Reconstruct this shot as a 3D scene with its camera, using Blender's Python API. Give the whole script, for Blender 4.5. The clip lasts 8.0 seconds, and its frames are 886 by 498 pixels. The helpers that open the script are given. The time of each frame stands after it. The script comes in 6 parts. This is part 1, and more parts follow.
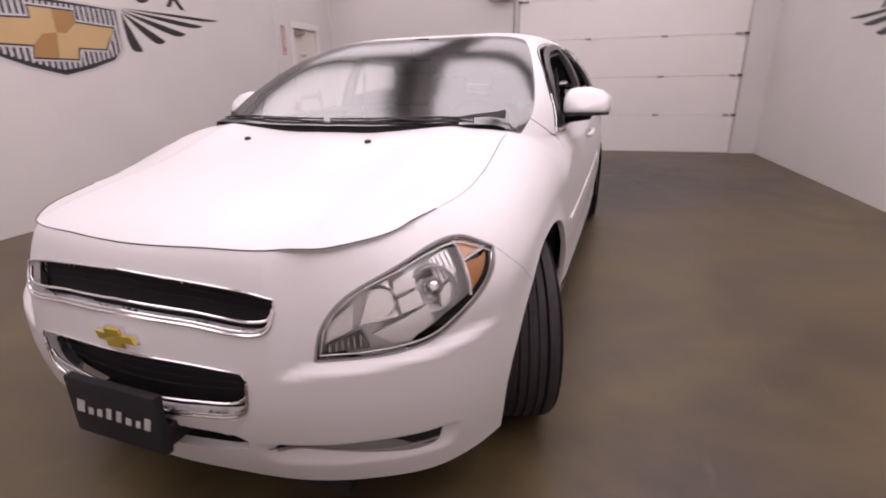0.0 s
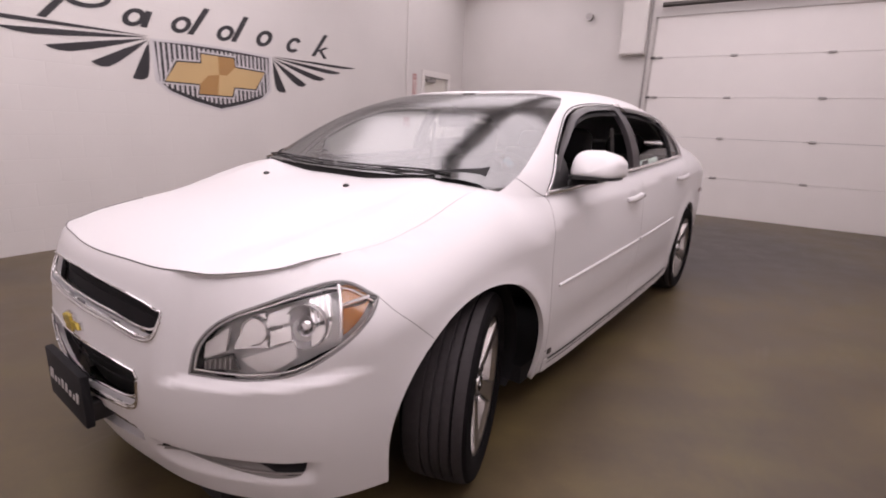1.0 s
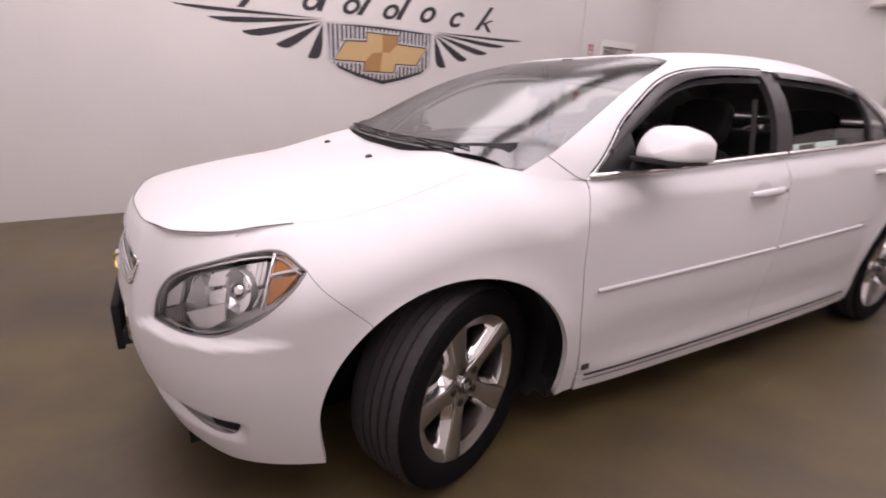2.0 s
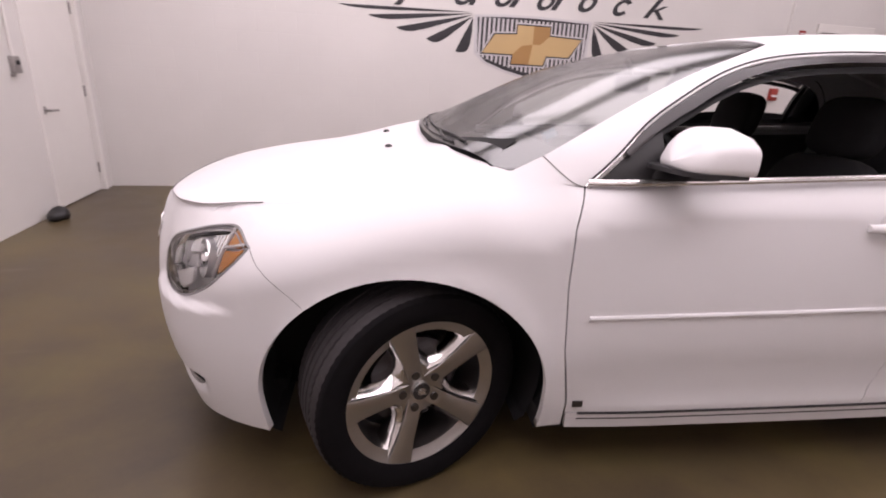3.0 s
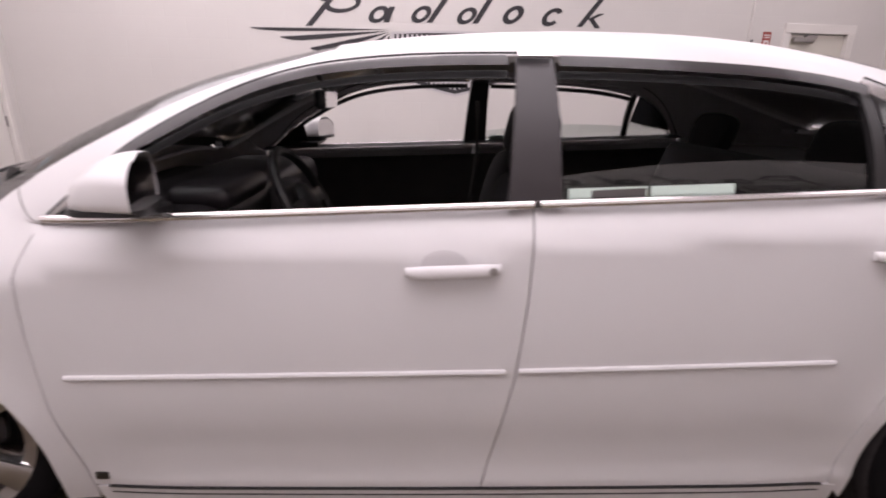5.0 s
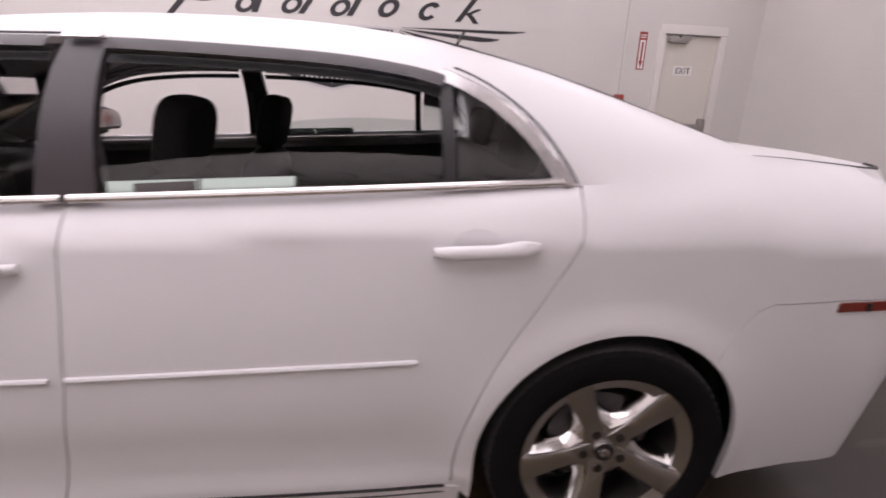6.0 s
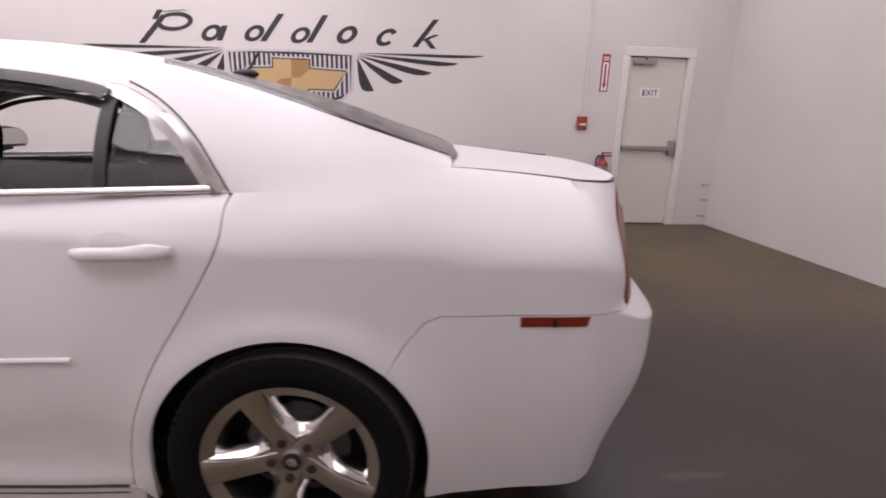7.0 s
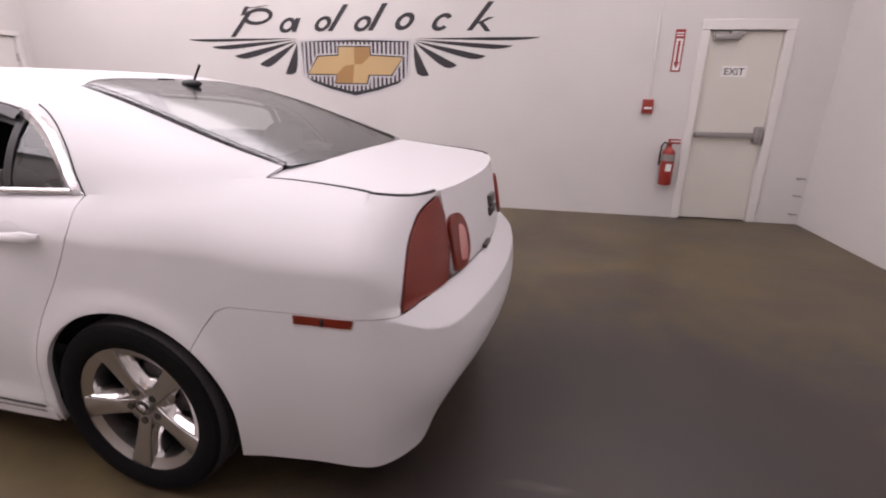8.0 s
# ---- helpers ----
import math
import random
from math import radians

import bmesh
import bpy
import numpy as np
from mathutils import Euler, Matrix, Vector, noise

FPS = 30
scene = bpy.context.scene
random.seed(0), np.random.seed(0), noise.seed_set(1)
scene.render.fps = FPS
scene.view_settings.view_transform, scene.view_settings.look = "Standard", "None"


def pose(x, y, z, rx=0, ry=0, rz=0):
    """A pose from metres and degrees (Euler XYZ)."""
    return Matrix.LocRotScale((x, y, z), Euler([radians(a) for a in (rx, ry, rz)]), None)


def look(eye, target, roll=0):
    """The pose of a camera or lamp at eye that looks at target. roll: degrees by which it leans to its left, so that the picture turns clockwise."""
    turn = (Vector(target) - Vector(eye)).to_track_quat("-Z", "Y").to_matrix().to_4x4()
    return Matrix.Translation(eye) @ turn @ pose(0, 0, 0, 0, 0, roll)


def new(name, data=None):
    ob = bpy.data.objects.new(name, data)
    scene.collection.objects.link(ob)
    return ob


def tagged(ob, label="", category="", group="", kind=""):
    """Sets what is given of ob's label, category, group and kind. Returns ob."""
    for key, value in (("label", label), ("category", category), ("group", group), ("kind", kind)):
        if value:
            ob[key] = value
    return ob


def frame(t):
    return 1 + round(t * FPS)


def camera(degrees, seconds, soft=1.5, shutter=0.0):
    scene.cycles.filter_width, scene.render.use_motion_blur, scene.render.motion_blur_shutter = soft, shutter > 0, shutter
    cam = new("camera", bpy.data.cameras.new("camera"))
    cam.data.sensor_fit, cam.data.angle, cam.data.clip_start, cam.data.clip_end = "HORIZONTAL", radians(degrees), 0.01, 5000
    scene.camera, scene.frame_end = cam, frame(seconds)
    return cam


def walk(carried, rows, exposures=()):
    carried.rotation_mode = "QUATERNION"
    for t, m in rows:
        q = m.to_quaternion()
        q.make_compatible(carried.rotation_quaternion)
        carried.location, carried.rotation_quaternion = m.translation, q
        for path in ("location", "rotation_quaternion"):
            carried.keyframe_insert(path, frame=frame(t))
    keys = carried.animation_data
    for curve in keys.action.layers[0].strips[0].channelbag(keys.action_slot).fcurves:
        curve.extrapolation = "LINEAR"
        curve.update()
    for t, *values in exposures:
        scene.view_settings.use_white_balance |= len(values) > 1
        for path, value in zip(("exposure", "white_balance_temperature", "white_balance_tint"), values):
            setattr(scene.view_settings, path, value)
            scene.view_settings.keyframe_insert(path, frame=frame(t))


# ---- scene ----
cam = camera(85.0, 8.0, soft=1.9, shutter=0.35)
PATH = [
    (0, -1.624, -0.805, 1.180, 70.82, 1.06, -74.50),
    (0.5, -1.563, -1.127, 1.199, 73.14, -2.55, -65.03),
    (1, -1.379, -1.390, 1.223, 75.54, -2.29, -56.95),
    (1.5, -1.112, -1.560, 1.224, 73.62, -3.70, -46.52),
    (1.7, -1.010, -1.637, 1.207, 72.94, -3.05, -41.99),
    (2.8, -0.289, -1.868, 1.238, 70.84, -2.29, -14.11),
    (3, -0.216, -1.898, 1.223, 70.72, -2.71, -11.72),
    (3.5, 0.004, -1.953, 1.230, 71.61, -2.29, -2.17),
    (4, 0.360, -2.014, 1.297, 73.34, -0.94, -0.57),
    (4.5, 0.883, -1.854, 1.259, 71.46, -0.68, -1.61),
    (4.7, 1.038, -1.861, 1.264, 72.40, 0.10, -4.10),
    (5.8, 1.975, -1.944, 1.247, 72.59, -3.11, -9.09),
    (6, 2.206, -1.946, 1.260, 72.25, -1.67, -10.00),
    (6.5, 2.696, -2.043, 1.273, 73.94, -1.29, -7.99),
    (7, 3.144, -2.103, 1.252, 74.89, -1.52, -5.32),
    (7.5, 3.611, -2.153, 1.325, 73.45, -0.70, 0.81),
    (8, 4.111, -2.158, 1.402, 71.55, -1.00, 10.08),
]
walk(cam, [(row[0], pose(*row[1:])) for row in PATH], exposures=[(0.0, -0.23, 6620, 14), (1.5, -0.20, 6600, 12), (3.5, 0.0, 6560, 12), (4.5, -0.08, 6550, 10), (6.5, -0.10, 6450, 10), (8.0, -0.03, 6500, 10)])

# ---- world: a closed room, so only a dim grey outside
world = bpy.data.worlds.new("outside")
scene.world = world
world.use_nodes = True
world.node_tree.nodes["Background"].inputs[0].default_value = (0.6, 0.65, 0.7, 1)
world.node_tree.nodes["Background"].inputs[1].default_value = 0.05

ROOM_X0, ROOM_X1, ROOM_Y0, ROOM_Y1, ROOM_H = -2.56, 7.16, -3.47, 3.76, 3.75


def panel_light(name, x, y, sx, sy, watts):
    lamp = bpy.data.lights.new(name, "AREA")
    lamp.shape, lamp.size, lamp.size_y, lamp.energy, lamp.color = "RECTANGLE", sx, sy, watts, (1.0, 0.90, 0.965)
    ob = new(name, lamp)
    ob.matrix_world = look((x, y, ROOM_H - 0.135), (x, y, 0))
    return ob


# x, y, width across the room, watts
LAMPS = [(-1.00, -1.25, 3.9, 37), (-1.00, 2.45, 2.1, 21.5), (1.75, -1.25, 3.9, 35), (1.75, 2.45, 2.1, 20.5), (5.50, 2.45, 2.1, 3.6), (5.50, -1.25, 3.9, 0.8)]
for lx, ly, lwidth, lw in LAMPS:
    panel_light("ceiling_lamp_light", lx, ly, 2.6, lwidth, lw)


# ---- small tools
def mesh_from(name, verts, faces, material, smooth_faces=True, normals=None):
    me = bpy.data.meshes.new(name)
    me.from_pydata([tuple(v) for v in verts], [], faces)
    me.materials.append(material)
    if smooth_faces:
        me.polygons.foreach_set("use_smooth", [True] * len(me.polygons))
    me.update()
    if normals is not None:
        me.normals_split_custom_set_from_vertices([tuple(n) for n in normals])
    return me


def add(name, me, parent=None, label="", m=None):
    ob = new(name, me)
    if parent is not None:
        ob.parent = parent
    if m is not None:
        ob.matrix_basis = m
    if label:
        tagged(ob, label)
    return ob


def part(name, bm, material, parent, label="", flat=False, m=None):
    """Links a bmesh as one mesh object under a thing or a part."""
    me = bpy.data.meshes.new(name)
    bm.normal_update()
    bm.to_mesh(me)
    bm.free()
    me.materials.append(material)
    if not flat:
        me.polygons.foreach_set("use_smooth", [True] * len(me.polygons))
        me.set_sharp_from_angle(angle=radians(35))
    return add(name, me, parent, label, m)


def thing(name, label, category, m=None, group="", kind=""):
    ob = new(name)
    ob.empty_display_size = 0.1
    if m is not None:
        ob.matrix_basis = m
    return tagged(ob, label, category, group, kind)


def box(bm, x0, x1, y0, y1, z0, z1, bevel=0.0, seg=2):
    c = Matrix.Translation(((x0 + x1) / 2, (y0 + y1) / 2, (z0 + z1) / 2)) @ Matrix.Diagonal((x1 - x0, y1 - y0, z1 - z0, 1))
    r = bmesh.ops.create_cube(bm, size=1, matrix=c)
    if bevel:
        edges = list({e for v in r["verts"] for e in v.link_edges})
        bmesh.ops.bevel(bm, geom=edges, offset=bevel, segments=seg, affect="EDGES", profile=0.5)
    return bm


def box_bm(*a, **k):
    return box(bmesh.new(), *a, **k)


def cyl(bm, p, q, r, r2=None, seg=16, caps=True):
    p, q = Vector(p), Vector(q)
    d = q - p
    m = Matrix.Translation((p + q) / 2) @ d.to_track_quat("Z", "Y").to_matrix().to_4x4()
    bmesh.ops.create_cone(bm, cap_ends=caps, segments=seg, radius1=r, radius2=r if r2 is None else r2, depth=d.length, matrix=m)
    return bm


def tube(bm, pts, r, seg=8):
    """A round bar along points."""
    pts = [Vector(p) for p in pts]
    rings = []
    for i, p in enumerate(pts):
        d = (pts[min(i + 1, len(pts) - 1)] - pts[max(i - 1, 0)]).normalized()
        a = d.cross(Vector((0, 0, 1)))
        a = a.normalized() if a.length > 0.05 else d.cross(Vector((0, 1, 0))).normalized()
        b = d.cross(a)
        rings.append([bm.verts.new(p + r * (math.cos(2 * math.pi * k / seg) * a + math.sin(2 * math.pi * k / seg) * b)) for k in range(seg)])
    for s, t in zip(rings, rings[1:]):
        for k in range(seg):
            bm.faces.new((s[k], s[(k + 1) % seg], t[(k + 1) % seg], t[k]))
    bm.faces.new(rings[0][::-1])
    bm.faces.new(rings[-1])
    return bm


def lathe(bm, profile, seg=48, closed=False):
    """Turns (radius, height along -y) round the y axis."""
    rings = []
    for k in range(seg):
        a = 2 * math.pi * k / seg
        rings.append([bm.verts.new((r * math.cos(a), y, r * math.sin(a))) for r, y in profile])
    for k in range(seg):
        s, t = rings[k], rings[(k + 1) % seg]
        for i in range(len(profile) - (0 if closed else 1)):
            j = (i + 1) % len(profile)
            bm.faces.new((s[i], s[j], t[j], t[i]))
    return bm


def slab(bm, outline, h0, h1, place):
    """A flat plate with the 2D outline, from depth h0 to h1; place maps (a, b, h) to space."""
    lo = [bm.verts.new(place(a, b, h0)) for a, b in outline]
    hi = [bm.verts.new(place(a, b, h1)) for a, b in outline]
    bm.faces.new(lo[::-1])
    bm.faces.new(hi)
    n = len(outline)
    for i in range(n):
        bm.faces.new((lo[i], lo[(i + 1) % n], hi[(i + 1) % n], hi[i]))
    bmesh.ops.recalc_face_normals(bm, faces=bm.faces)
    return bm


# ---- materials
def material(name):
    m = bpy.data.materials.new(name)
    m.use_nodes = True
    return m, m.node_tree.nodes, m.node_tree.links, m.node_tree.nodes["Principled BSDF"]


def plain(name, color, rough=0.5, metal=0.0, coat=0.0, grain=0.0, scale=60.0, bump=0.0, spec=0.5, coat_rough=0.06):
    """A surface with a fine unevenness of colour and relief."""
    m, n, l, b = material(name)
    b.inputs["Base Color"].default_value = (*color, 1)
    b.inputs["Roughness"].default_value, b.inputs["Metallic"].default_value = rough, metal
    b.inputs["Coat Weight"].default_value, b.inputs["Coat Roughness"].default_value = coat, coat_rough
    b.inputs["Specular IOR Level"].default_value = spec
    if grain or bump:
        tc = n.new("ShaderNodeTexCoord")
        ns = n.new("ShaderNodeTexNoise")
        ns.inputs["Scale"].default_value, ns.inputs["Detail"].default_value = scale, 5
        l.new(tc.outputs["Object"], ns.inputs["Vector"])
        if grain:
            mx = n.new("ShaderNodeMix")
            mx.data_type = "RGBA"
            mx.inputs["A"].default_value = (*[c * (1 - grain) for c in color], 1)
            mx.inputs["B"].default_value = (*[min(1, c * (1 + grain)) for c in color], 1)
            l.new(ns.outputs["Fac"], mx.inputs["Factor"])
            l.new(mx.outputs["Result"], b.inputs["Base Color"])
        if bump:
            bp = n.new("ShaderNodeBump")
            bp.inputs["Strength"].default_value, bp.inputs["Distance"].default_value = 0.5, bump
            l.new(ns.outputs["Fac"], bp.inputs["Height"])
            l.new(bp.outputs["Normal"], b.inputs["Normal"])
    return m


def pane(name, tint, ior=1.45, rough=0.0):
    """A thin sheet of glass: tinted in passing light, mirror-like by its Fresnel gloss."""
    m, n, l, b = material(name)
    n.remove(b)
    fr = n.new("ShaderNodeFresnel")
    fr.inputs["IOR"].default_value = ior
    tr = n.new("ShaderNodeBsdfTransparent")
    tr.inputs["Color"].default_value = (*tint, 1)
    gl = n.new("ShaderNodeBsdfGlossy")
    gl.inputs["Roughness"].default_value = rough
    mx = n.new("ShaderNodeMixShader")
    l.new(fr.outputs[0], mx.inputs[0])
    l.new(tr.outputs[0], mx.inputs[1])
    l.new(gl.outputs[0], mx.inputs[2])
    l.new(mx.outputs[0], n["Material Output"].inputs["Surface"])
    return m


def wall_paint(name, color, block=True, flip=False):
    """White paint over concrete blocks: faint joints, roller grain and a few scuffs."""
    m, n, l, b = material(name)
    tc = n.new("ShaderNodeTexCoord")
    mp = n.new("ShaderNodeMapping")
    mp.inputs["Rotation"].default_value = (radians(90), 0, radians(90) if flip else 0)
    l.new(tc.outputs["Object"], mp.inputs["Vector"])
    br = n.new("ShaderNodeTexBrick")
    br.inputs["Scale"].default_value, br.inputs["Brick Width"].default_value, br.inputs["Row Height"].default_value = 1.0, 0.4, 0.2
    br.inputs["Mortar Size"].default_value, br.inputs["Mortar Smooth"].default_value = 0.006, 1.0
    br.inputs["Color1"].default_value = br.inputs["Color2"].default_value = (1, 1, 1, 1)
    br.inputs["Mortar"].default_value = (0.0, 0.0, 0.0, 1)
    sp = n.new("ShaderNodeSeparateXYZ")
    cb = n.new("ShaderNodeCombineXYZ")
    l.new(tc.outputs["Object"], sp.inputs[0])
    l.new(sp.outputs["Y" if flip else "X"], cb.inputs["X"])
    l.new(sp.outputs["Z"], cb.inputs["Y"])
    l.new(cb.outputs[0], br.inputs["Vector"])
    big = n.new("ShaderNodeTexNoise")
    big.inputs["Scale"].default_value, big.inputs["Detail"].default_value = 0.9, 6
    l.new(tc.outputs["Object"], big.inputs["Vector"])
    fine = n.new("ShaderNodeTexNoise")
    fine.inputs["Scale"].default_value, fine.inputs["Detail"].default_value = 90, 4
    l.new(tc.outputs["Object"], fine.inputs["Vector"])
    ramp = n.new("ShaderNodeMapRange")
    ramp.inputs["From Min"].default_value, ramp.inputs["From Max"].default_value = 0.35, 0.7
    ramp.inputs["To Min"].default_value, ramp.inputs["To Max"].default_value = 0.95, 1.02
    l.new(big.outputs["Fac"], ramp.inputs["Value"])
    mx = n.new("ShaderNodeMix")
    mx.data_type, mx.blend_type = "RGBA", "MULTIPLY"
    mx.inputs["Factor"].default_value = 1.0
    mx.inputs["A"].default_value = (*color, 1)
    l.new(ramp.outputs["Result"], mx.inputs["B"])
    l.new(mx.outputs["Result"], b.inputs["Base Color"])
    b.inputs["Roughness"].default_value = 0.5
    ad = n.new("ShaderNodeMath")
    ad.operation = "MULTIPLY_ADD"
    ad.inputs[1].default_value = 0.18
    l.new(fine.outputs["Fac"], ad.inputs[0])
    if block:
        l.new(br.outputs["Color"], ad.inputs[2])
    bp = n.new("ShaderNodeBump")
    bp.inputs["Strength"].default_value, bp.inputs["Distance"].default_value = 0.22, 0.004
    l.new(ad.outputs[0], bp.inputs["Height"])
    l.new(bp.outputs["Normal"], b.inputs["Normal"])
    return m


def concrete(name):
    """Sealed brown-grey concrete: cloudy stains, tyre marks, a worn satin sheen."""
    m, n, l, b = material(name)
    tc = n.new("ShaderNodeTexCoord")
    def noise_node(scale, detail, rough=0.55):
        k = n.new("ShaderNodeTexNoise")
        k.inputs["Scale"].default_value, k.inputs["Detail"].default_value, k.inputs["Roughness"].default_value = scale, detail, rough
        l.new(tc.outputs["Object"], k.inputs["Vector"])
        return k
    big, mid, fine = noise_node(0.95, 5, 0.5), noise_node(3.6, 10, 0.68), noise_node(140, 3)
    r1 = n.new("ShaderNodeValToRGB")
    r1.color_ramp.elements[0].position, r1.color_ramp.elements[0].color = 0.34, (0.061, 0.0455, 0.031, 1)
    r1.color_ramp.elements[1].position, r1.color_ramp.elements[1].color = 0.68, (0.110, 0.083, 0.040, 1)
    l.new(big.outputs["Fac"], r1.inputs[0])
    r2 = n.new("ShaderNodeValToRGB")
    r2.color_ramp.elements[0].position, r2.color_ramp.elements[0].color = 0.33, (0.76, 0.74, 0.77, 1)
    r2.color_ramp.elements[1].position, r2.color_ramp.elements[1].color = 0.72, (1.20, 1.18, 1.02, 1)
    l.new(mid.outputs["Fac"], r2.inputs[0])
    mx = n.new("ShaderNodeMix")
    mx.data_type, mx.blend_type = "RGBA", "MULTIPLY"
    mx.inputs["Factor"].default_value = 1.0
    l.new(r1.outputs[0], mx.inputs["A"])
    l.new(r2.outputs[0], mx.inputs["B"])
    olive = noise_node(1.7, 6, 0.6)
    r3 = n.new("ShaderNodeMapRange")
    r3.inputs["From Min"].default_value, r3.inputs["From Max"].default_value = 0.52, 0.70
    r3.inputs["To Min"].default_value, r3.inputs["To Max"].default_value = 0.0, 0.55
    l.new(olive.outputs["Fac"], r3.inputs["Value"])
    m3 = n.new("ShaderNodeMix")
    m3.data_type = "RGBA"
    m3.inputs["B"].default_value = (0.106, 0.085, 0.033, 1)
    l.new(r3.outputs["Result"], m3.inputs["Factor"])
    l.new(mx.outputs["Result"], m3.inputs["A"])
    # broad shade behind the car, painted into the floor colour, ragged at its rim
    sp = n.new("ShaderNodeVectorMath")
    sp.operation = "SUBTRACT"
    sp.inputs[1].default_value = (4.9, -0.7, 0.0)
    l.new(tc.outputs["Object"], sp.inputs[0])
    ln = n.new("ShaderNodeVectorMath")
    ln.operation = "LENGTH"
    l.new(sp.outputs[0], ln.inputs[0])
    rag = n.new("ShaderNodeMath")
    rag.operation = "MULTIPLY_ADD"
    rag.inputs[1].default_value = 1.8
    l.new(mid.outputs["Fac"], rag.inputs[0])
    l.new(ln.outputs["Value"], rag.inputs[2])
    r5 = n.new("ShaderNodeMapRange")
    r5.inputs["From Min"].default_value, r5.inputs["From Max"].default_value = 2.0, 3.3
    r5.inputs["To Min"].default_value, r5.inputs["To Max"].default_value = 0.84, 0.0
    l.new(rag.outputs[0], r5.inputs["Value"])
    m5 = n.new("ShaderNodeMix")
    m5.data_type = "RGBA"
    m5.inputs["B"].default_value = (0.027, 0.022, 0.023, 1)
    l.new(r5.outputs["Result"], m5.inputs["Factor"])
    l.new(m3.outputs["Result"], m5.inputs["A"])
    # pale scuffs, drawn out along the drive
    st = n.new("ShaderNodeMapping")
    st.inputs["Scale"].default_value = (1.1, 7.0, 1.0)
    st.inputs["Rotation"].default_value = (0, 0, radians(12))
    l.new(tc.outputs["Object"], st.inputs["Vector"])
    scuff = n.new("ShaderNodeTexNoise")
    scuff.inputs["Scale"].default_value, scuff.inputs["Detail"].default_value = 1.0, 8
    l.new(st.outputs[0], scuff.inputs["Vector"])
    r4 = n.new("ShaderNodeMapRange")
    r4.inputs["From Min"].default_value, r4.inputs["From Max"].default_value = 0.66, 0.74
    r4.inputs["To Min"].default_value, r4.inputs["To Max"].default_value = 0.0, 0.24
    l.new(scuff.outputs["Fac"], r4.inputs["Value"])
    m4 = n.new("ShaderNodeMix")
    m4.data_type = "RGBA"
    m4.inputs["B"].default_value = (0.19, 0.165, 0.14, 1)
    l.new(r4.outputs["Result"], m4.inputs["Factor"])
    l.new(m5.outputs["Result"], m4.inputs["A"])
    l.new(m4.outputs["Result"], b.inputs["Base Color"])
    rr = n.new("ShaderNodeMapRange")
    rr.inputs["To Min"].default_value, rr.inputs["To Max"].default_value = 0.26, 0.52
    l.new(mid.outputs["Fac"], rr.inputs["Value"])
    l.new(rr.outputs["Result"], b.inputs["Roughness"])
    b.inputs["Specular IOR Level"].default_value = 0.40
    bp = n.new("ShaderNodeBump")
    bp.inputs["Strength"].default_value, bp.inputs["Distance"].default_value = 0.25, 0.002
    l.new(fine.outputs["Fac"], bp.inputs["Height"])
    l.new(bp.outputs["Normal"], b.inputs["Normal"])
    return m


def glowing(name, color, strength):
    m, n, l, b = material(name)
    b.inputs["Base Color"].default_value = (0.8, 0.8, 0.8, 1)
    b.inputs["Emission Color"].default_value, b.inputs["Emission Strength"].default_value = (*color, 1), strength
    return m


M_FLOOR = concrete("sealed_concrete")
M_WALL = wall_paint("white_block_wall", (0.655, 0.627, 0.608))
M_WALLX = wall_paint("white_block_wall_end", (0.655, 0.627, 0.608), flip=True)
M_CEIL = plain("ceiling_white", (0.78, 0.76, 0.74), 0.8, grain=0.03, scale=8)
M_GARAGE = plain("garage_door_white", (0.78, 0.745, 0.725), 0.45, grain=0.03, scale=3, bump=0.0005)
M_DOOR = plain("door_paint", (0.65, 0.62, 0.56), 0.4, grain=0.03, scale=4)
M_FRAME = plain("frame_paint", (0.72, 0.69, 0.665), 0.4, grain=0.03, scale=6)
M_PAINT = plain("white_car_paint", (0.655, 0.638, 0.646), 0.50, coat=0.4, grain=0.006, scale=400, coat_rough=0.22, spec=0.22)
M_GLASS = pane("car_glass", (0.78, 0.84, 0.82), 1.9, 0.02)
M_SCREEN = pane("screen_glass", (0.42, 0.45, 0.44), 2.7, 0.165)
M_CLEAR = pane("clear_lens", (0.98, 0.98, 0.98), 1.4)
M_CHROME = plain("chrome", (0.82, 0.81, 0.82), 0.07, 1.0)
M_BRIGHT = plain("satin_silver_trim", (0.88, 0.86, 0.86), 0.18, 0.9)
M_SATIN = plain("satin_alloy", (0.47, 0.45, 0.44), 0.28, 1.0, grain=0.05, scale=30)
M_POLISH = plain("polished_alloy", (0.78, 0.76, 0.75), 0.13, 1.0, grain=0.04, scale=25)
M_RUBBER = plain("tyre_rubber", (0.006, 0.0052, 0.006), 0.85, grain=0.3, scale=50, bump=0.0006, spec=0.10)
M_BLACK = plain("black_plastic", (0.012, 0.011, 0.012), 0.45, grain=0.2, scale=120)
M_GLOSSBLACK = plain("gloss_black", (0.02, 0.018, 0.02), 0.15, coat=0.6)
M_DARK = plain("dark_lining", (0.008, 0.007, 0.009), 0.9, grain=0.3, scale=30)
M_PILLAR = plain("dark_grey_film", (0.032, 0.027, 0.030), 0.40, grain=0.05, scale=20)
M_VISOR = plain("smoked_visor", (0.080, 0.070, 0.074), 0.30, coat=0.7, grain=0.05, scale=20, coat_rough=0.12)
M_CLOTH = plain("black_cloth", (0.014, 0.013, 0.015), 0.95, grain=0.4, scale=180, bump=0.001)
M_TRIM = plain("grey_trim", (0.080, 0.073, 0.071), 0.6, grain=0.1, scale=90)
M_LIGHTTRIM = plain("pale_headlining", (0.42, 0.39, 0.36), 0.9, grain=0.05, scale=60)
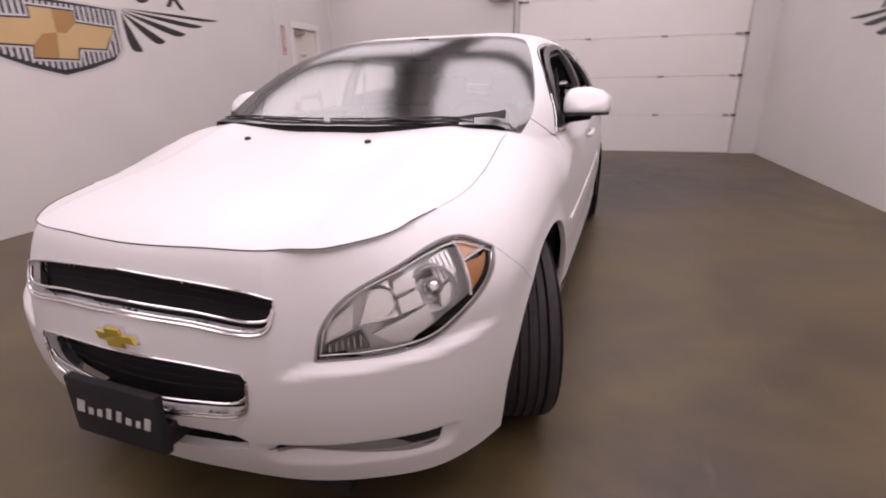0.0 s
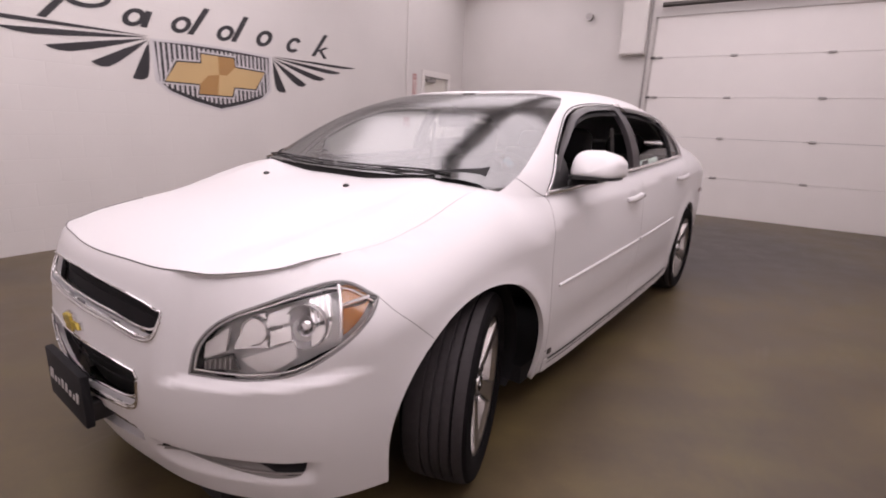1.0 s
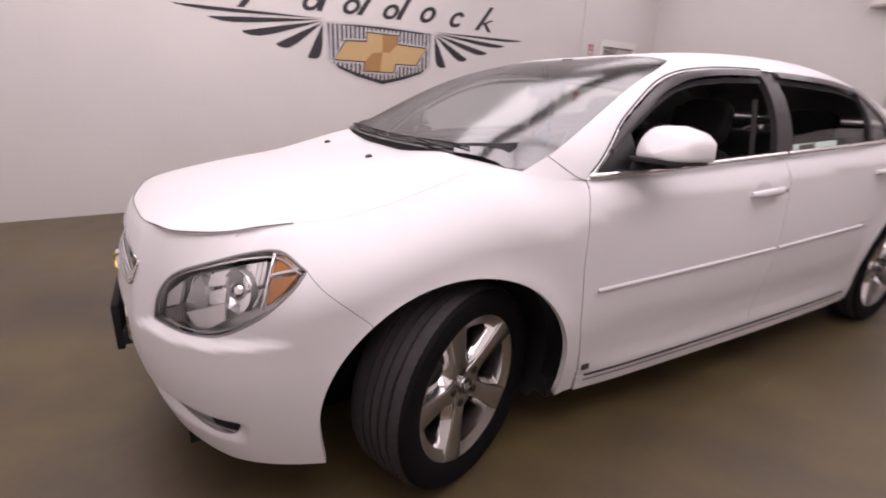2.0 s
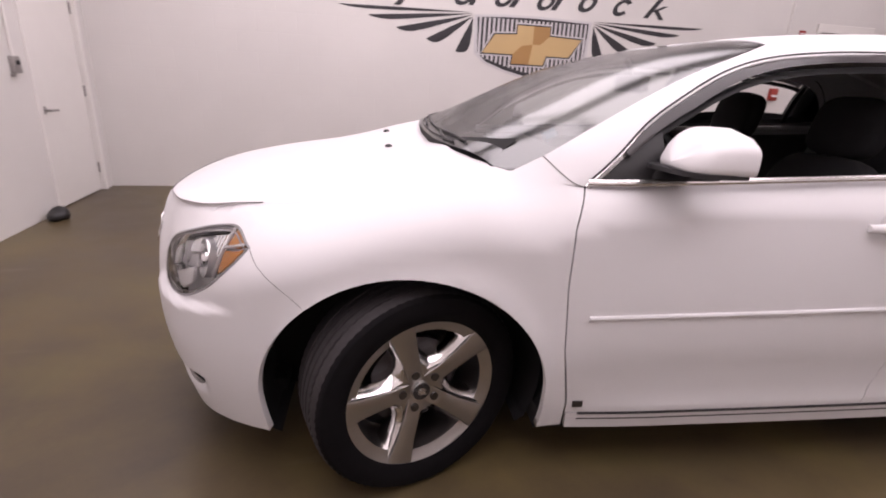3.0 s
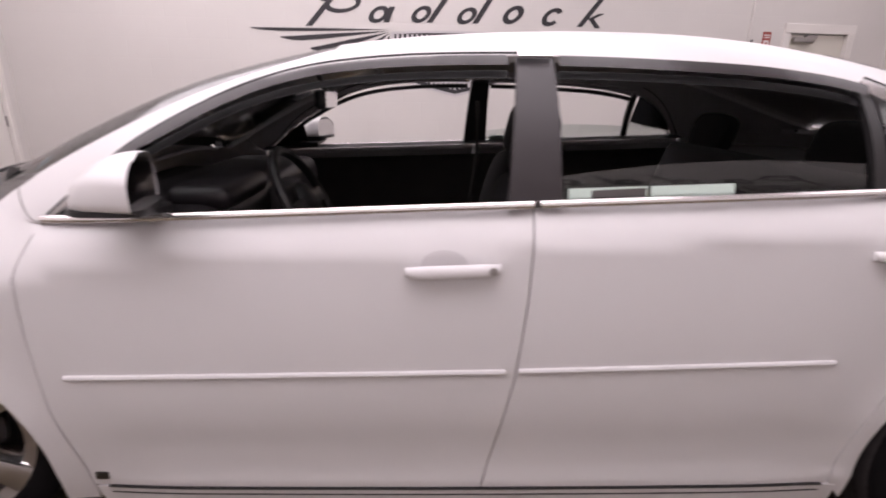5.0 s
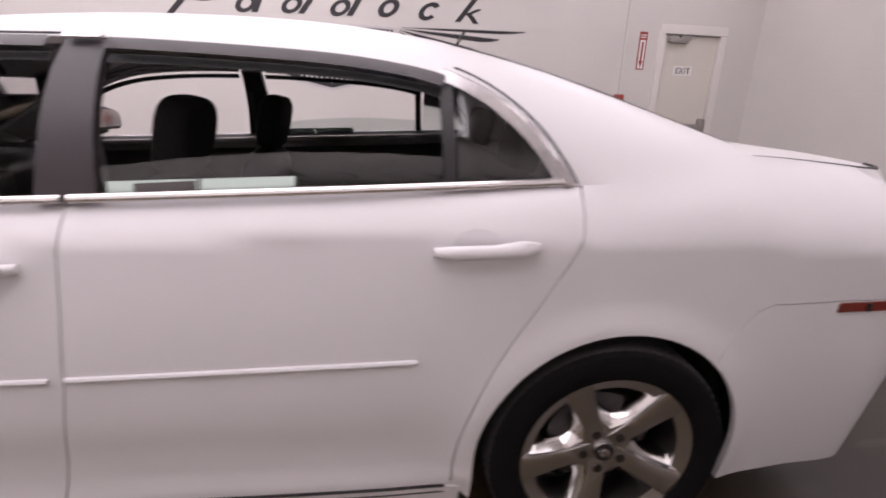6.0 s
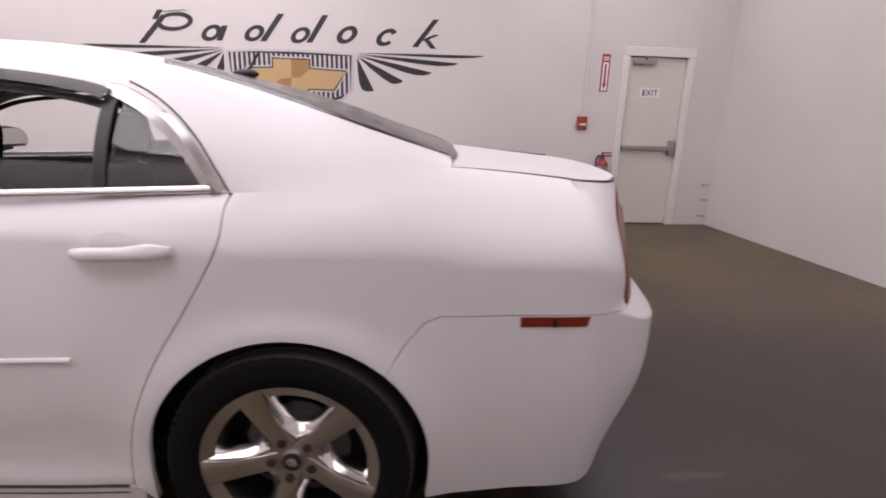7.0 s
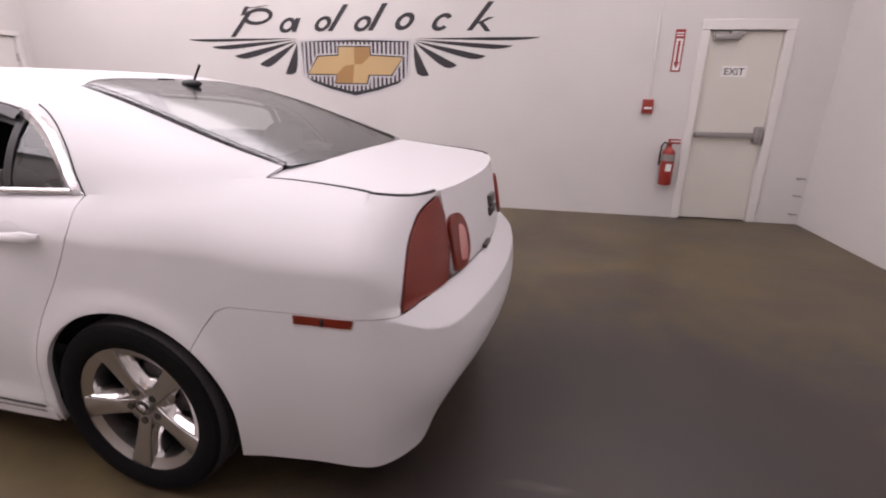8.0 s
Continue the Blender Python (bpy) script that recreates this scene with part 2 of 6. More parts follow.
M_AMBER = plain("amber_lens", (0.48, 0.19, 0.04), 0.18, coat=0.8)
M_RED = plain("red_lens", (0.155, 0.014, 0.006), 0.30, coat=0.6, grain=0.25, scale=9, spec=0.3)
M_PINK = plain("pale_red_lens", (0.55, 0.22, 0.20), 0.12, coat=1.0)
M_REFLECT = plain("lamp_reflector", (0.88, 0.86, 0.86), 0.18, 0.6, grain=0.05, scale=20)
M_GREYLAMP = plain("lamp_bezel", (0.92, 0.90, 0.90), 0.28, 0.25)
M_SLOT = plain("slot_grey", (0.10, 0.094, 0.09), 0.4)
M_RECESS_SHADE = plain("recess_shade_grey", (0.20, 0.185, 0.18), 0.4, grain=0.05, scale=40)
M_GASKET = plain("lamp_gasket", (0.21, 0.20, 0.20), 0.35)
M_DISH = plain("lamp_dish", (0.74, 0.73, 0.73), 0.30, 0.25)
M_GOLD = plain("gold_paint", (0.52, 0.36, 0.17), 0.4, grain=0.12, scale=2.5)
M_GOLDDARK = plain("dark_gold_paint", (0.36, 0.20, 0.07), 0.4, grain=0.12, scale=2.5)
M_GOLDMETAL = plain("gold_metal", (0.65, 0.50, 0.10), 0.25, 0.6)
M_INK = plain("black_vinyl", (0.022, 0.020, 0.024), 0.5, grain=0.2, scale=9)
M_SILVER = plain("silver_vinyl", (0.55, 0.53, 0.54), 0.4, grain=0.06, scale=5)
M_ALARM = plain("alarm_red", (0.30, 0.034, 0.026), 0.35, grain=0.05, scale=15)
M_WHITE = plain("white_label", (0.80, 0.78, 0.76), 0.5)
M_GREYMETAL = plain("grey_metal", (0.34, 0.32, 0.31), 0.4, 0.6, grain=0.1, scale=30)
M_STEEL = plain("dark_steel", (0.10, 0.092, 0.088), 0.4, 0.9, grain=0.2, scale=40)
M_TRACK = plain("galvanised_track", (0.52, 0.49, 0.47), 0.5, 0.15, grain=0.2, scale=20)
M_STICK = plain("pale_green_sticker", (0.55, 0.66, 0.60), 0.5)
M_BLUE = plain("blue_sticker", (0.12, 0.42, 0.55), 0.4)
def tread_rubber():
    """Tyre rubber with fine cross cuts round the tread."""
    m = plain("tread_rubber", (0.032, 0.028, 0.030), 0.70, grain=0.3, scale=50, spec=0.3)
    n, l = m.node_tree.nodes, m.node_tree.links
    tc, sp, at, mu, sn, gt = (n.new(k) for k in ("ShaderNodeTexCoord", "ShaderNodeSeparateXYZ", "ShaderNodeMath", "ShaderNodeMath", "ShaderNodeMath", "ShaderNodeMath"))
    at.operation, mu.operation, sn.operation, gt.operation = "ARCTAN2", "MULTIPLY", "SINE", "GREATER_THAN"
    mu.inputs[1].default_value, gt.inputs[1].default_value = 68.0, -0.72
    l.new(tc.outputs["Object"], sp.inputs[0])
    l.new(sp.outputs["X"], at.inputs[0])
    l.new(sp.outputs["Z"], at.inputs[1])
    l.new(at.outputs[0], mu.inputs[0])
    l.new(mu.outputs[0], sn.inputs[0])
    l.new(sn.outputs[0], gt.inputs[0])
    bp = n.new("ShaderNodeBump")
    bp.inputs["Strength"].default_value, bp.inputs["Distance"].default_value = 0.9, 0.004
    l.new(gt.outputs[0], bp.inputs["Height"])
    l.new(bp.outputs["Normal"], n["Principled BSDF"].inputs["Normal"])
    return m


M_TREAD = tread_rubber()
M_GLOW = glowing("lamp_diffuser", (1.0, 0.90, 0.965), 2.0)


# ---- the room
def wall_box(name, label, x0, x1, y0, y1, z0, z1, mat):
    return tagged(part(name, box_bm(x0, x1, y0, y1, z0, z1), mat, None, flat=True), label, "wall", kind="structure")


GX = (-3.12, 0.33)          # span of the rear garage door, along y
GZ = 2.95
FX = (-3.15, 1.67)          # span of the front garage door
tagged(part("floor", box_bm(-4.0, 8.2, -4.2, 4.5, -0.25, 0.0), M_FLOOR, None, flat=True), "brown-grey sealed concrete floor with cloudy stains", "floor", kind="structure")
tagged(part("ceiling", box_bm(-3.3, 7.6, -3.9, 4.2, ROOM_H, ROOM_H + 0.2), M_CEIL, None, flat=True), "white painted ceiling", "ceiling", kind="structure")
wall_box("wall_north", "white painted block wall with a large painted emblem", -2.92, 5.84, ROOM_Y1, ROOM_Y1 + 0.25, 0, ROOM_H, M_WALL)
wall_box("wall_north_2", "white painted block wall beside the exit door", 6.66, 7.43, ROOM_Y1, ROOM_Y1 + 0.25, 0, ROOM_H, M_WALL)
wall_box("wall_north_3", "white painted block wall over the exit door", 5.84, 6.66, ROOM_Y1, ROOM_Y1 + 0.25, 2.06, ROOM_H, M_WALL)
wall_box("wall_south", "white painted block wall with a large painted emblem", -3.12, 7.43, ROOM_Y0 - 0.25, ROOM_Y0, 0, ROOM_H, M_WALL)
wall_box("wall_east", "white painted wall beside the garage door", ROOM_X1, ROOM_X1 + 0.25, GX[1], ROOM_Y1, 0, ROOM_H, M_WALLX)
wall_box("wall_east_2", "narrow white wall strip beside the garage door", ROOM_X1, ROOM_X1 + 0.25, ROOM_Y0, GX[0], 0, ROOM_H, M_WALLX)
wall_box("wall_east_3", "white wall over the garage door", ROOM_X1, ROOM_X1 + 0.25, GX[0], GX[1], GZ, ROOM_H, M_WALLX)
wall_box("wall_west", "white painted wall beside the side door", ROOM_X0 - 0.25, ROOM_X0, FX[1], 2.71, 0, ROOM_H, M_WALLX)
wall_box("wall_west_2", "white wall strip beside the side door", ROOM_X0 - 0.25, ROOM_X0, 3.62, ROOM_Y1, 0, ROOM_H, M_WALLX)
wall_box("wall_west_3", "white wall over the side door", ROOM_X0 - 0.25, ROOM_X0, 2.71, 3.62, 1.96, ROOM_H, M_WALLX)
wall_box("wall_west_4", "white wall strip beside the front garage door", ROOM_X0 - 0.25, ROOM_X0, ROOM_Y0, FX[0], 0, ROOM_H, M_WALLX)
wall_box("wall_west_5", "white wall over the front garage door", ROOM_X0 - 0.25, ROOM_X0, FX[0], FX[1], GZ, ROOM_H, M_WALLX)


def garage_door(name, label, x, face, y0, y1, columns, rows=5):
    """Overhead door of stacked white panels; face is the side that looks into the room."""
    door = thing(name, label, "garage door", pose(x, 0, 0), kind="structure")
    h = GZ / rows
    for i in range(rows):
        bm = box_bm(-0.022, 0.022, y0 + 0.02, y1 - 0.02, i * h + 0.0015, (i + 1) * h - 0.0012, 0.0035)
        part("panel", bm, M_GARAGE, door, flat=True)
        if i:
            for y in columns:
                bm = box_bm(0, 0.016, y - 0.045, y + 0.045, i * h - 0.016, i * h + 0.016, 0.004) if face > 0 else box_bm(-0.038, -0.02, y - 0.045, y + 0.045, i * h - 0.016, i * h + 0.016, 0.004)
                cyl(bm, (face * 0.036, y - 0.025, i * h), (face * 0.036, y + 0.025, i * h), 0.011, seg=8)
                part("hinge", bm, M_GREYMETAL, door)
    part("bottom_seal", box_bm(-0.02, 0.02, y0 + 0.02, y1 - 0.02, 0.0, 0.02), M_BLACK, door, flat=True)
    for y, s in ((y0, 1), (y1, -1)):
        bm = box_bm(face * 0.03 - 0.012, face * 0.03 + 0.012, y + s * 0.005, y + s * 0.03, 0.0, GZ + 0.25)
        part("track", bm, M_TRACK, door, "grey steel roller track", flat=True)
        for i in range(1, rows) if rows == 5 else ():
            bm = cyl(bmesh.new(), (face * 0.05, y + s * 0.005, i * h), (face * 0.05, y + s * 0.07, i * h), 0.016, seg=10)
            part("roller", bm, M_STEEL, door)
    bm = cyl(bmesh.new(), (face * 0.16, y0 + 0.1, GZ + 0.14), (face * 0.16, y1 - 0.1, GZ + 0.14), 0.035, seg=12)
    part("spring_shaft", bm, M_STEEL, door, "dark steel torsion spring shaft")
    return door


garage_door("door_1", "closed white sectional garage door with small hinges", ROOM_X1 + 0.05, -1, GX[0], GX[1], (-2.98, -1.95, -0.81, 0.20))
garage_door("door_2", "closed white sectional garage door at the front end", ROOM_X0 - 0.17, 1, FX[0], FX[1], (), 10)


def lever_door():
    d = thing("door_3", "closed white side door with a lever handle", "door", pose(ROOM_X0 - 0.03, 0, 0), kind="structure")
    part("leaf", box_bm(-0.045, 0.0, 2.755, 3.575, 0.01, 1.93, 0.003), M_FRAME, d, flat=True)
    for y0, y1, z0, z1 in ((2.69, 2.745, 0, 1.938), (3.585, 3.64, 0, 1.938), (2.69, 3.64, 1.940, 2.0)):
        part("door_frame", box_bm(-0.10, 0.045, y0, y1, z0, z1, 0.004), M_FRAME, d, flat=True)
    bm = cyl(bmesh.new(), (0, 2.82, 0.83), (0.018, 2.82, 0.83), 0.032, seg=18)
    cyl(bm, (0.015, 2.82, 0.83), (0.06, 2.82, 0.83), 0.011, seg=10)
    tube(bm, [(0.058, 2.815, 0.83), (0.062, 2.87, 0.83), (0.058, 2.935, 0.827)], 0.010)
    part("door_handle", bm, M_GREYMETAL, d, "grey metal lever handle")
    for z in (0.23, 0.96, 1.68):
        bm = cyl(bmesh.new(), (0.008, 3.577, z - 0.05), (0.008, 3.577, z + 0.05), 0.009, seg=10)
        box(bm, -0.002, 0.006, 3.57, 3.60, z - 0.05, z + 0.05)
        part("hinge", bm, M_GREYMETAL, d, "grey metal hinge")


lever_door()


def exit_door():
    d = thing("door_4", "closed pale exit door with a push bar and closer", "door", pose(0, ROOM_Y1 + 0.03, 0), kind="structure")
    x0, x1 = 5.89, 6.61
    part("leaf", box_bm(x0, x1, 0.0, 0.045, 0.012, 2.015, 0.003), M_DOOR, d, flat=True)
    for a, b, z0, z1 in ((5.80, x0 - 0.005, 0, 2.023), (x1 + 0.005, 6.70, 0, 2.023), (5.80, 6.70, 2.025, 2.125)):
        part("door_frame", box_bm(a, b, -0.05, 0.10, z0, z1, 0.005), M_FRAME, d, flat=True)
    bm = box_bm(x0 + 0.015, x1 - 0.09, -0.055, -0.02, 0.935, 0.99, 0.008)
    part("push_bar", bm, M_GREYMETAL, d, "grey metal push bar")
    bm = box_bm(x1 - 0.10, x1 - 0.02, -0.06, 0.002, 0.88, 1.06, 0.012)
    part("latch_case", bm, M_GREYMETAL, d, "grey metal latch case")
    bm = box_bm(x0 + 0.05, x0 + 0.30, -0.06, -0.001, 1.93, 1.985, 0.008)
    box(bm, x0 + 0.20, x0 + 0.33, -0.055, -0.001, 1.965, 2.012, 0.005)
    part("door_closer", bm, M_GREYMETAL, d, "grey metal door closer")
    for z in (0.25, 1.0, 1.75):
        part("hinge", cyl(bmesh.new(), (x0 - 0.003, -0.006, z - 0.05), (x0 - 0.003, -0.006, z + 0.05), 0.008, seg=8), M_GREYMETAL, d)
    part("label_plate", box_bm(6.075, 6.325, -0.003, 0.001, 1.565, 1.675), M_WHITE, d, "white EXIT label", flat=True)
    cu = bpy.data.curves.new("exit_text", "FONT")
    cu.body, cu.size, cu.extrude, cu.align_x = "EXIT", 0.098, 0.001, "CENTER"
    tx = new("exit_text", cu)
    me = bpy.data.meshes.new_from_object(tx)
    bpy.data.objects.remove(tx)
    me.materials.append(M_INK)
    add("lettering", me, d, "dark EXIT lettering", pose(6.20, -0.006, 1.586, 90, 0, 0))


exit_door()


def wall_emblem(name, label, m):
    """Painted wall sign: seven slanted dark strokes over a striped shield with wings and a gold cross."""
    e = thing(name, label, "wall sign", m)
    put = lambda a, b, h: (a, -h, b)
    # feathers of both wings
    tips = [(4.10, 1.925, 0.032), (3.80, 1.835, 0.050), (3.50, 1.725, 0.068), (3.17, 1.625, 0.090), (2.84, 1.505, 0.120)]
    for i, (tx, tz, w) in enumerate(tips):
        rx, rz = 2.655, 1.905 - 0.012 * i
        d = Vector((tx - rx, tz - rz)).normalized()
        q = Vector((d.y, -d.x))
        L = math.hypot(tx - rx, tz - rz)
        out = [(rx, rz), (rx + d.x * L * 0.5, rz + d.y * L * 0.5 + 0.004), (tx, tz)]
        for f, g in ((0.97, 0.35), (0.90, 0.75), (0.80, 0.98), (0.62, 0.9), (0.3, 0.5)):
            out.append((rx + d.x * L * f + q.x * w * g, rz + d.y * L * f + q.y * w * g))
        for s in (1, -1):
            o = out if s == 1 else [(3.87 - a, b - 0.035 * (a - 2.65) / 1.45) for a, b in out][::-1]
            part("feather", slab(bmesh.new(), o, 0.001, 0.003, put), M_INK, e, "black painted feather", flat=True)
    shield = [(1.225, 1.885), (1.56, 1.905), (1.93, 1.913), (2.30, 1.908), (2.635, 1.898), (2.615, 1.50), (2.50, 1.395), (2.25, 1.31), (1.93, 1.235), (1.60, 1.31), (1.36, 1.395), (1.245, 1.49)]
    part("shield", slab(bmesh.new(), shield, 0.001, 0.003, put), M_SILVER, e, "silver painted shield", flat=True)
    inner = [(1.93 + (a - 1.93) * 0.945, 1.60 + (b - 1.60) * 0.925) for a, b in shield]
    part("shield_field", slab(bmesh.new(), inner, 0.003, 0.0045, put), M_INK, e, "black field of the shield", flat=True)
    lo = lambda x: 1.30 + 0.17 * (abs(x - 1.93) / 0.66) ** 1.3
    for k in range(25):
        x = 1.30 + k * 0.0525
        part("stripe", slab(bmesh.new(), [(x - 0.0125, lo(x) + 0.01), (x + 0.0125, lo(x) + 0.01), (x + 0.0125, 1.865), (x - 0.0125, 1.865)], 0.0045, 0.006, put), M_SILVER, e, flat=True)
    def cross(g, k):
        a, b = 0.195 + g, 0.575 + g
        return [(1.93 - a + 0.02 * k, 1.81 + g), (1.93 + a + 0.02 * k, 1.81 + g), (1.93 + a, 1.715 + g), (1.93 + b + 0.02, 1.70 + g), (1.93 + b - 0.12, 1.505 - g),
                (1.93 + a - 0.02, 1.505 - g), (1.93 + a - 0.05, 1.405 - g), (1.93 - a - 0.05, 1.405 - g), (1.93 - a - 0.03, 1.505 - g), (1.93 - b - 0.02, 1.505 - g), (1.93 - b + 0.12, 1.70 + g), (1.93 - a, 1.715 + g)]
    part("cross_rim", slab(bmesh.new(), cross(0.028, 0), 0.006, 0.008, put), M_SILVER, e, "silver rim", flat=True)
    part("cross_edge", slab(bmesh.new(), cross(0.014, 0), 0.008, 0.009, put), M_INK, e, flat=True)
    part("cross", slab(bmesh.new(), cross(0.0, 0), 0.009, 0.011, put), M_GOLD, e, "gold painted cross shape", flat=True)
    part("cross_shade", slab(bmesh.new(), [(1.93, 1.62), (2.02, 1.62), (2.13, 1.715), (2.12, 1.81), (1.93, 1.81)], 0.011, 0.012, put), M_GOLDDARK, e, "darker gold facet", flat=True)
    part("cross_shade", slab(bmesh.new(), [(1.90, 1.405), (1.93, 1.62), (1.80, 1.60), (1.70, 1.505), (1.69, 1.405)], 0.011, 0.012, put), M_GOLDDARK, e, "darker gold facet", flat=True)
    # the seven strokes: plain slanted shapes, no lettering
    def oval(cx, cz, rx, rz, slant=0.55, n=20):
        return [(cx + rx * math.cos(2 * math.pi * k / n) + slant * rz * math.sin(2 * math.pi * k / n), cz + rz * math.sin(2 * math.pi * k / n)) for k in range(n)]
    def bar(x0, z0, x1, z1, w):
        return [(x0 - w, z0), (x0 + w, z0), (x1 + w, z1), (x1 - w, z1)]
    def ring(cx, cz, rx, rz, w, depth, gap=0):
        bm = bmesh.new()
        o, i = oval(cx, cz, rx, rz), oval(cx, cz, rx - w, rz - w * 0.8)
        ks = [k % len(o) for k in range(gap, len(o) - gap + 1)]
        lo = [[bm.verts.new(put(*c[k], 0.001)) for k in (ks if gap else ks[:-1])] for c in (o, i)]
        hi = [[bm.verts.new(put(*c[k], depth)) for k in (ks if gap else ks[:-1])] for c in (o, i)]
        n = len(lo[0])
        for k in range(n - 1 if gap else n):
            j = (k + 1) % n
            bm.faces.new((hi[0][k], hi[0][j], hi[1][j], hi[1][k]))
            bm.faces.new((lo[0][k], lo[0][j], hi[0][j], hi[0][k]))
            bm.faces.new((lo[1][k], lo[1][j], hi[1][j], hi[1][k]))
        if gap:
            for k in (0, n - 1):
                bm.faces.new((lo[0][k], hi[0][k], hi[1][k], lo[1][k]))
        bmesh.ops.recalc_face_normals(bm, faces=bm.faces)
        return bm
    marks = [[("bar", 0.375, 1.918, 0.64, 2.208, 0.034), ("ring", 0.735, 2.146, 0.185, 0.096, 0.05), ("bar", 0.535, 2.159, 0.6, 2.256, 0.028), ("bar", 0.6, 2.235, 0.86, 2.266, 0.03)],
             [("ring", 1.105, 2.049, 0.098, 0.085, 0.05), ("bar", 1.18, 1.974, 1.25, 2.128, 0.03)],
             [("ring", 1.555, 2.063, 0.098, 0.085, 0.05), ("bar", 1.64, 1.985, 1.85, 2.27, 0.032)],
             [("ring", 2.045, 2.063, 0.098, 0.085, 0.05), ("bar", 2.135, 1.99, 2.32, 2.277, 0.032)],
             [("ring", 2.55, 2.087, 0.105, 0.094, 0.056)],
             [("ring", 2.985, 2.078, 0.105, 0.094, 0.054, 2)],
             [("bar", 3.3, 1.99, 3.535, 2.284, 0.032), ("bar", 3.39, 2.059, 3.545, 2.128, 0.032), ("bar", 3.51, 1.981, 3.42, 2.083, 0.032)]]
    for mark in marks:
        bm = bmesh.new()
        for i, s in enumerate(mark):
            d = 0.003 + 0.0006 * i
            if s[0] == "bar":
                slab(bm, bar(*s[1:]), 0.001, d, put)
            else:
                extra = ring(*s[1:6], d, *s[6:])
                tmp = bpy.data.meshes.new("tmp")
                extra.to_mesh(tmp)
                bm.from_mesh(tmp)
                extra.free()
                bpy.data.meshes.remove(tmp)
        part("stroke", bm, M_INK, e, "black painted slanted stroke", flat=True)
    return e


wall_emblem("wall_sign", "painted striped shield with black wings and gold cross", pose(0.05, ROOM_Y1, 0.03))
wall_emblem("wall_sign", "painted striped shield with black wings, opposite wall", pose(4.75, ROOM_Y0, -0.16, 0, 0, 180))


# ---- fittings of the room
def ceiling_lamp(x, y, width):
    t = thing("ceiling_lamp", "large white ceiling light panel, switched on", "ceiling light", pose(x, y, ROOM_H), "ceiling lights")
    part("housing", box_bm(-1.36, 1.36, -width / 2 - 0.05, width / 2 + 0.05, -0.10, 0.0, 0.01), M_WHITE, t, flat=True)
    part("diffuser", box_bm(-1.31, 1.31, -width / 2 - 0.01, width / 2 + 0.01, -0.115, -0.101), M_GLOW, t, "glowing white diffuser", flat=True)


for lx, ly, lwidth, lw in LAMPS:
    ceiling_lamp(lx, ly, lwidth)

beam = thing("ceiling_beam", "dark steel trough between two white rails along the ceiling", "ceiling beam", pose(0, 0, ROOM_H))
part("trough", box_bm(-2.5, 7.0, 1.02, 1.24, -0.16, -0.005), M_DARK, beam, "dark trough", flat=True)
for y in (0.93, 1.25):
    part("rail", box_bm(-2.5, 7.0, y, y + 0.08, -0.24, -0.005, 0.01), M_WHITE, beam, "white rail", flat=True)

box_t = thing("wall_cabinet", "white electrical cabinet high on the wall by the garage door", "cabinet", pose(ROOM_X1, 0, 0))
part("body", box_bm(-0.14, 0.0, 0.42, 0.80, 2.40, 3.18, 0.01), M_FRAME, box_t, flat=True)
part("cover", box_bm(-0.155, -0.141, 0.435, 0.785, 2.42, 3.16, 0.005), M_FRAME, box_t, flat=True)
con = thing("conduit", "thin grey conduit beside the garage door", "conduit", pose(ROOM_X1, 0, 0))
part("pipe", cyl(bmesh.new(), (-0.03, 0.39, 1.2), (-0.03, 0.39, 3.74), 0.014, seg=10), M_GREYMETAL, con)
knobs = thing("wall_sensor", "small grey sensor high on the white wall", "sensor", pose(ROOM_X1, 0, 0))
part("body", cyl(bmesh.new(), (0, 1.35, 3.02), (-0.07, 1.35, 3.02), 0.055, seg=16), M_GREYMETAL, knobs)


def switch_box(y, z, name, label, mat):
    t = thing(name, label, "switch box", pose(ROOM_X0, y, z))
    part("plate", box_bm(0.0, 0.035, -0.045, 0.045, -0.06, 0.06, 0.006), mat, t)
    part("button", cyl(bmesh.new(), (0.034, 0, 0.015), (0.046, 0, 0.015), 0.016, seg=14), M_BLACK, t, "dark button")
    part("clip", box_bm(0.0, 0.02, -0.055, -0.02, -0.085, -0.062, 0.003), M_GREYMETAL, t)
    part("conduit", cyl(bmesh.new(), (0.013, 0.0, 0.06), (0.013, 0.0, ROOM_H - z), 0.009, seg=8), M_FRAME, t, "white conduit")


switch_box(1.95, 1.25, "switch_box", "white push-button box with conduit on the wall", M_FRAME)
switch_box(2.50, 1.18, "switch_box", "grey push-button box with conduit beside the side door", M_GREYMETAL)
al = thing("fire_alarm", "red fire alarm horn on the white wall", "fire alarm", pose(ROOM_X0, 2.34, 1.76))
part("body", box_bm(0.0, 0.06, -0.055, 0.055, -0.065, 0.065, 0.008), M_ALARM, al)
part("strobe", box_bm(0.058, 0.085, -0.01, 0.045, -0.02, 0.03, 0.006), M_WHITE, al, "pale strobe lens")
part("conduit", cyl(bmesh.new(), (0.015, 0, 0.065), (0.015, 0, ROOM_H - 1.76), 0.009, seg=8), M_FRAME, al)
wd = thing("door_wedge", "small black rubber thing on the floor by the wall", "door stop", pose(ROOM_X0 + 0.10, 2.46, 0))
bm = bmesh.new()
bmesh.ops.create_icosphere(bm, subdivisions=3, radius=0.06)
for v in bm.verts:
    v.co = Vector((v.co.x * 1.2, v.co.y * 1.7, max(v.co.z, -0.035) * (1.0 + 0.25 * math.sin(v.co.y * 60)) + 0.035))
part("body", bm, M_BLACK, wd)

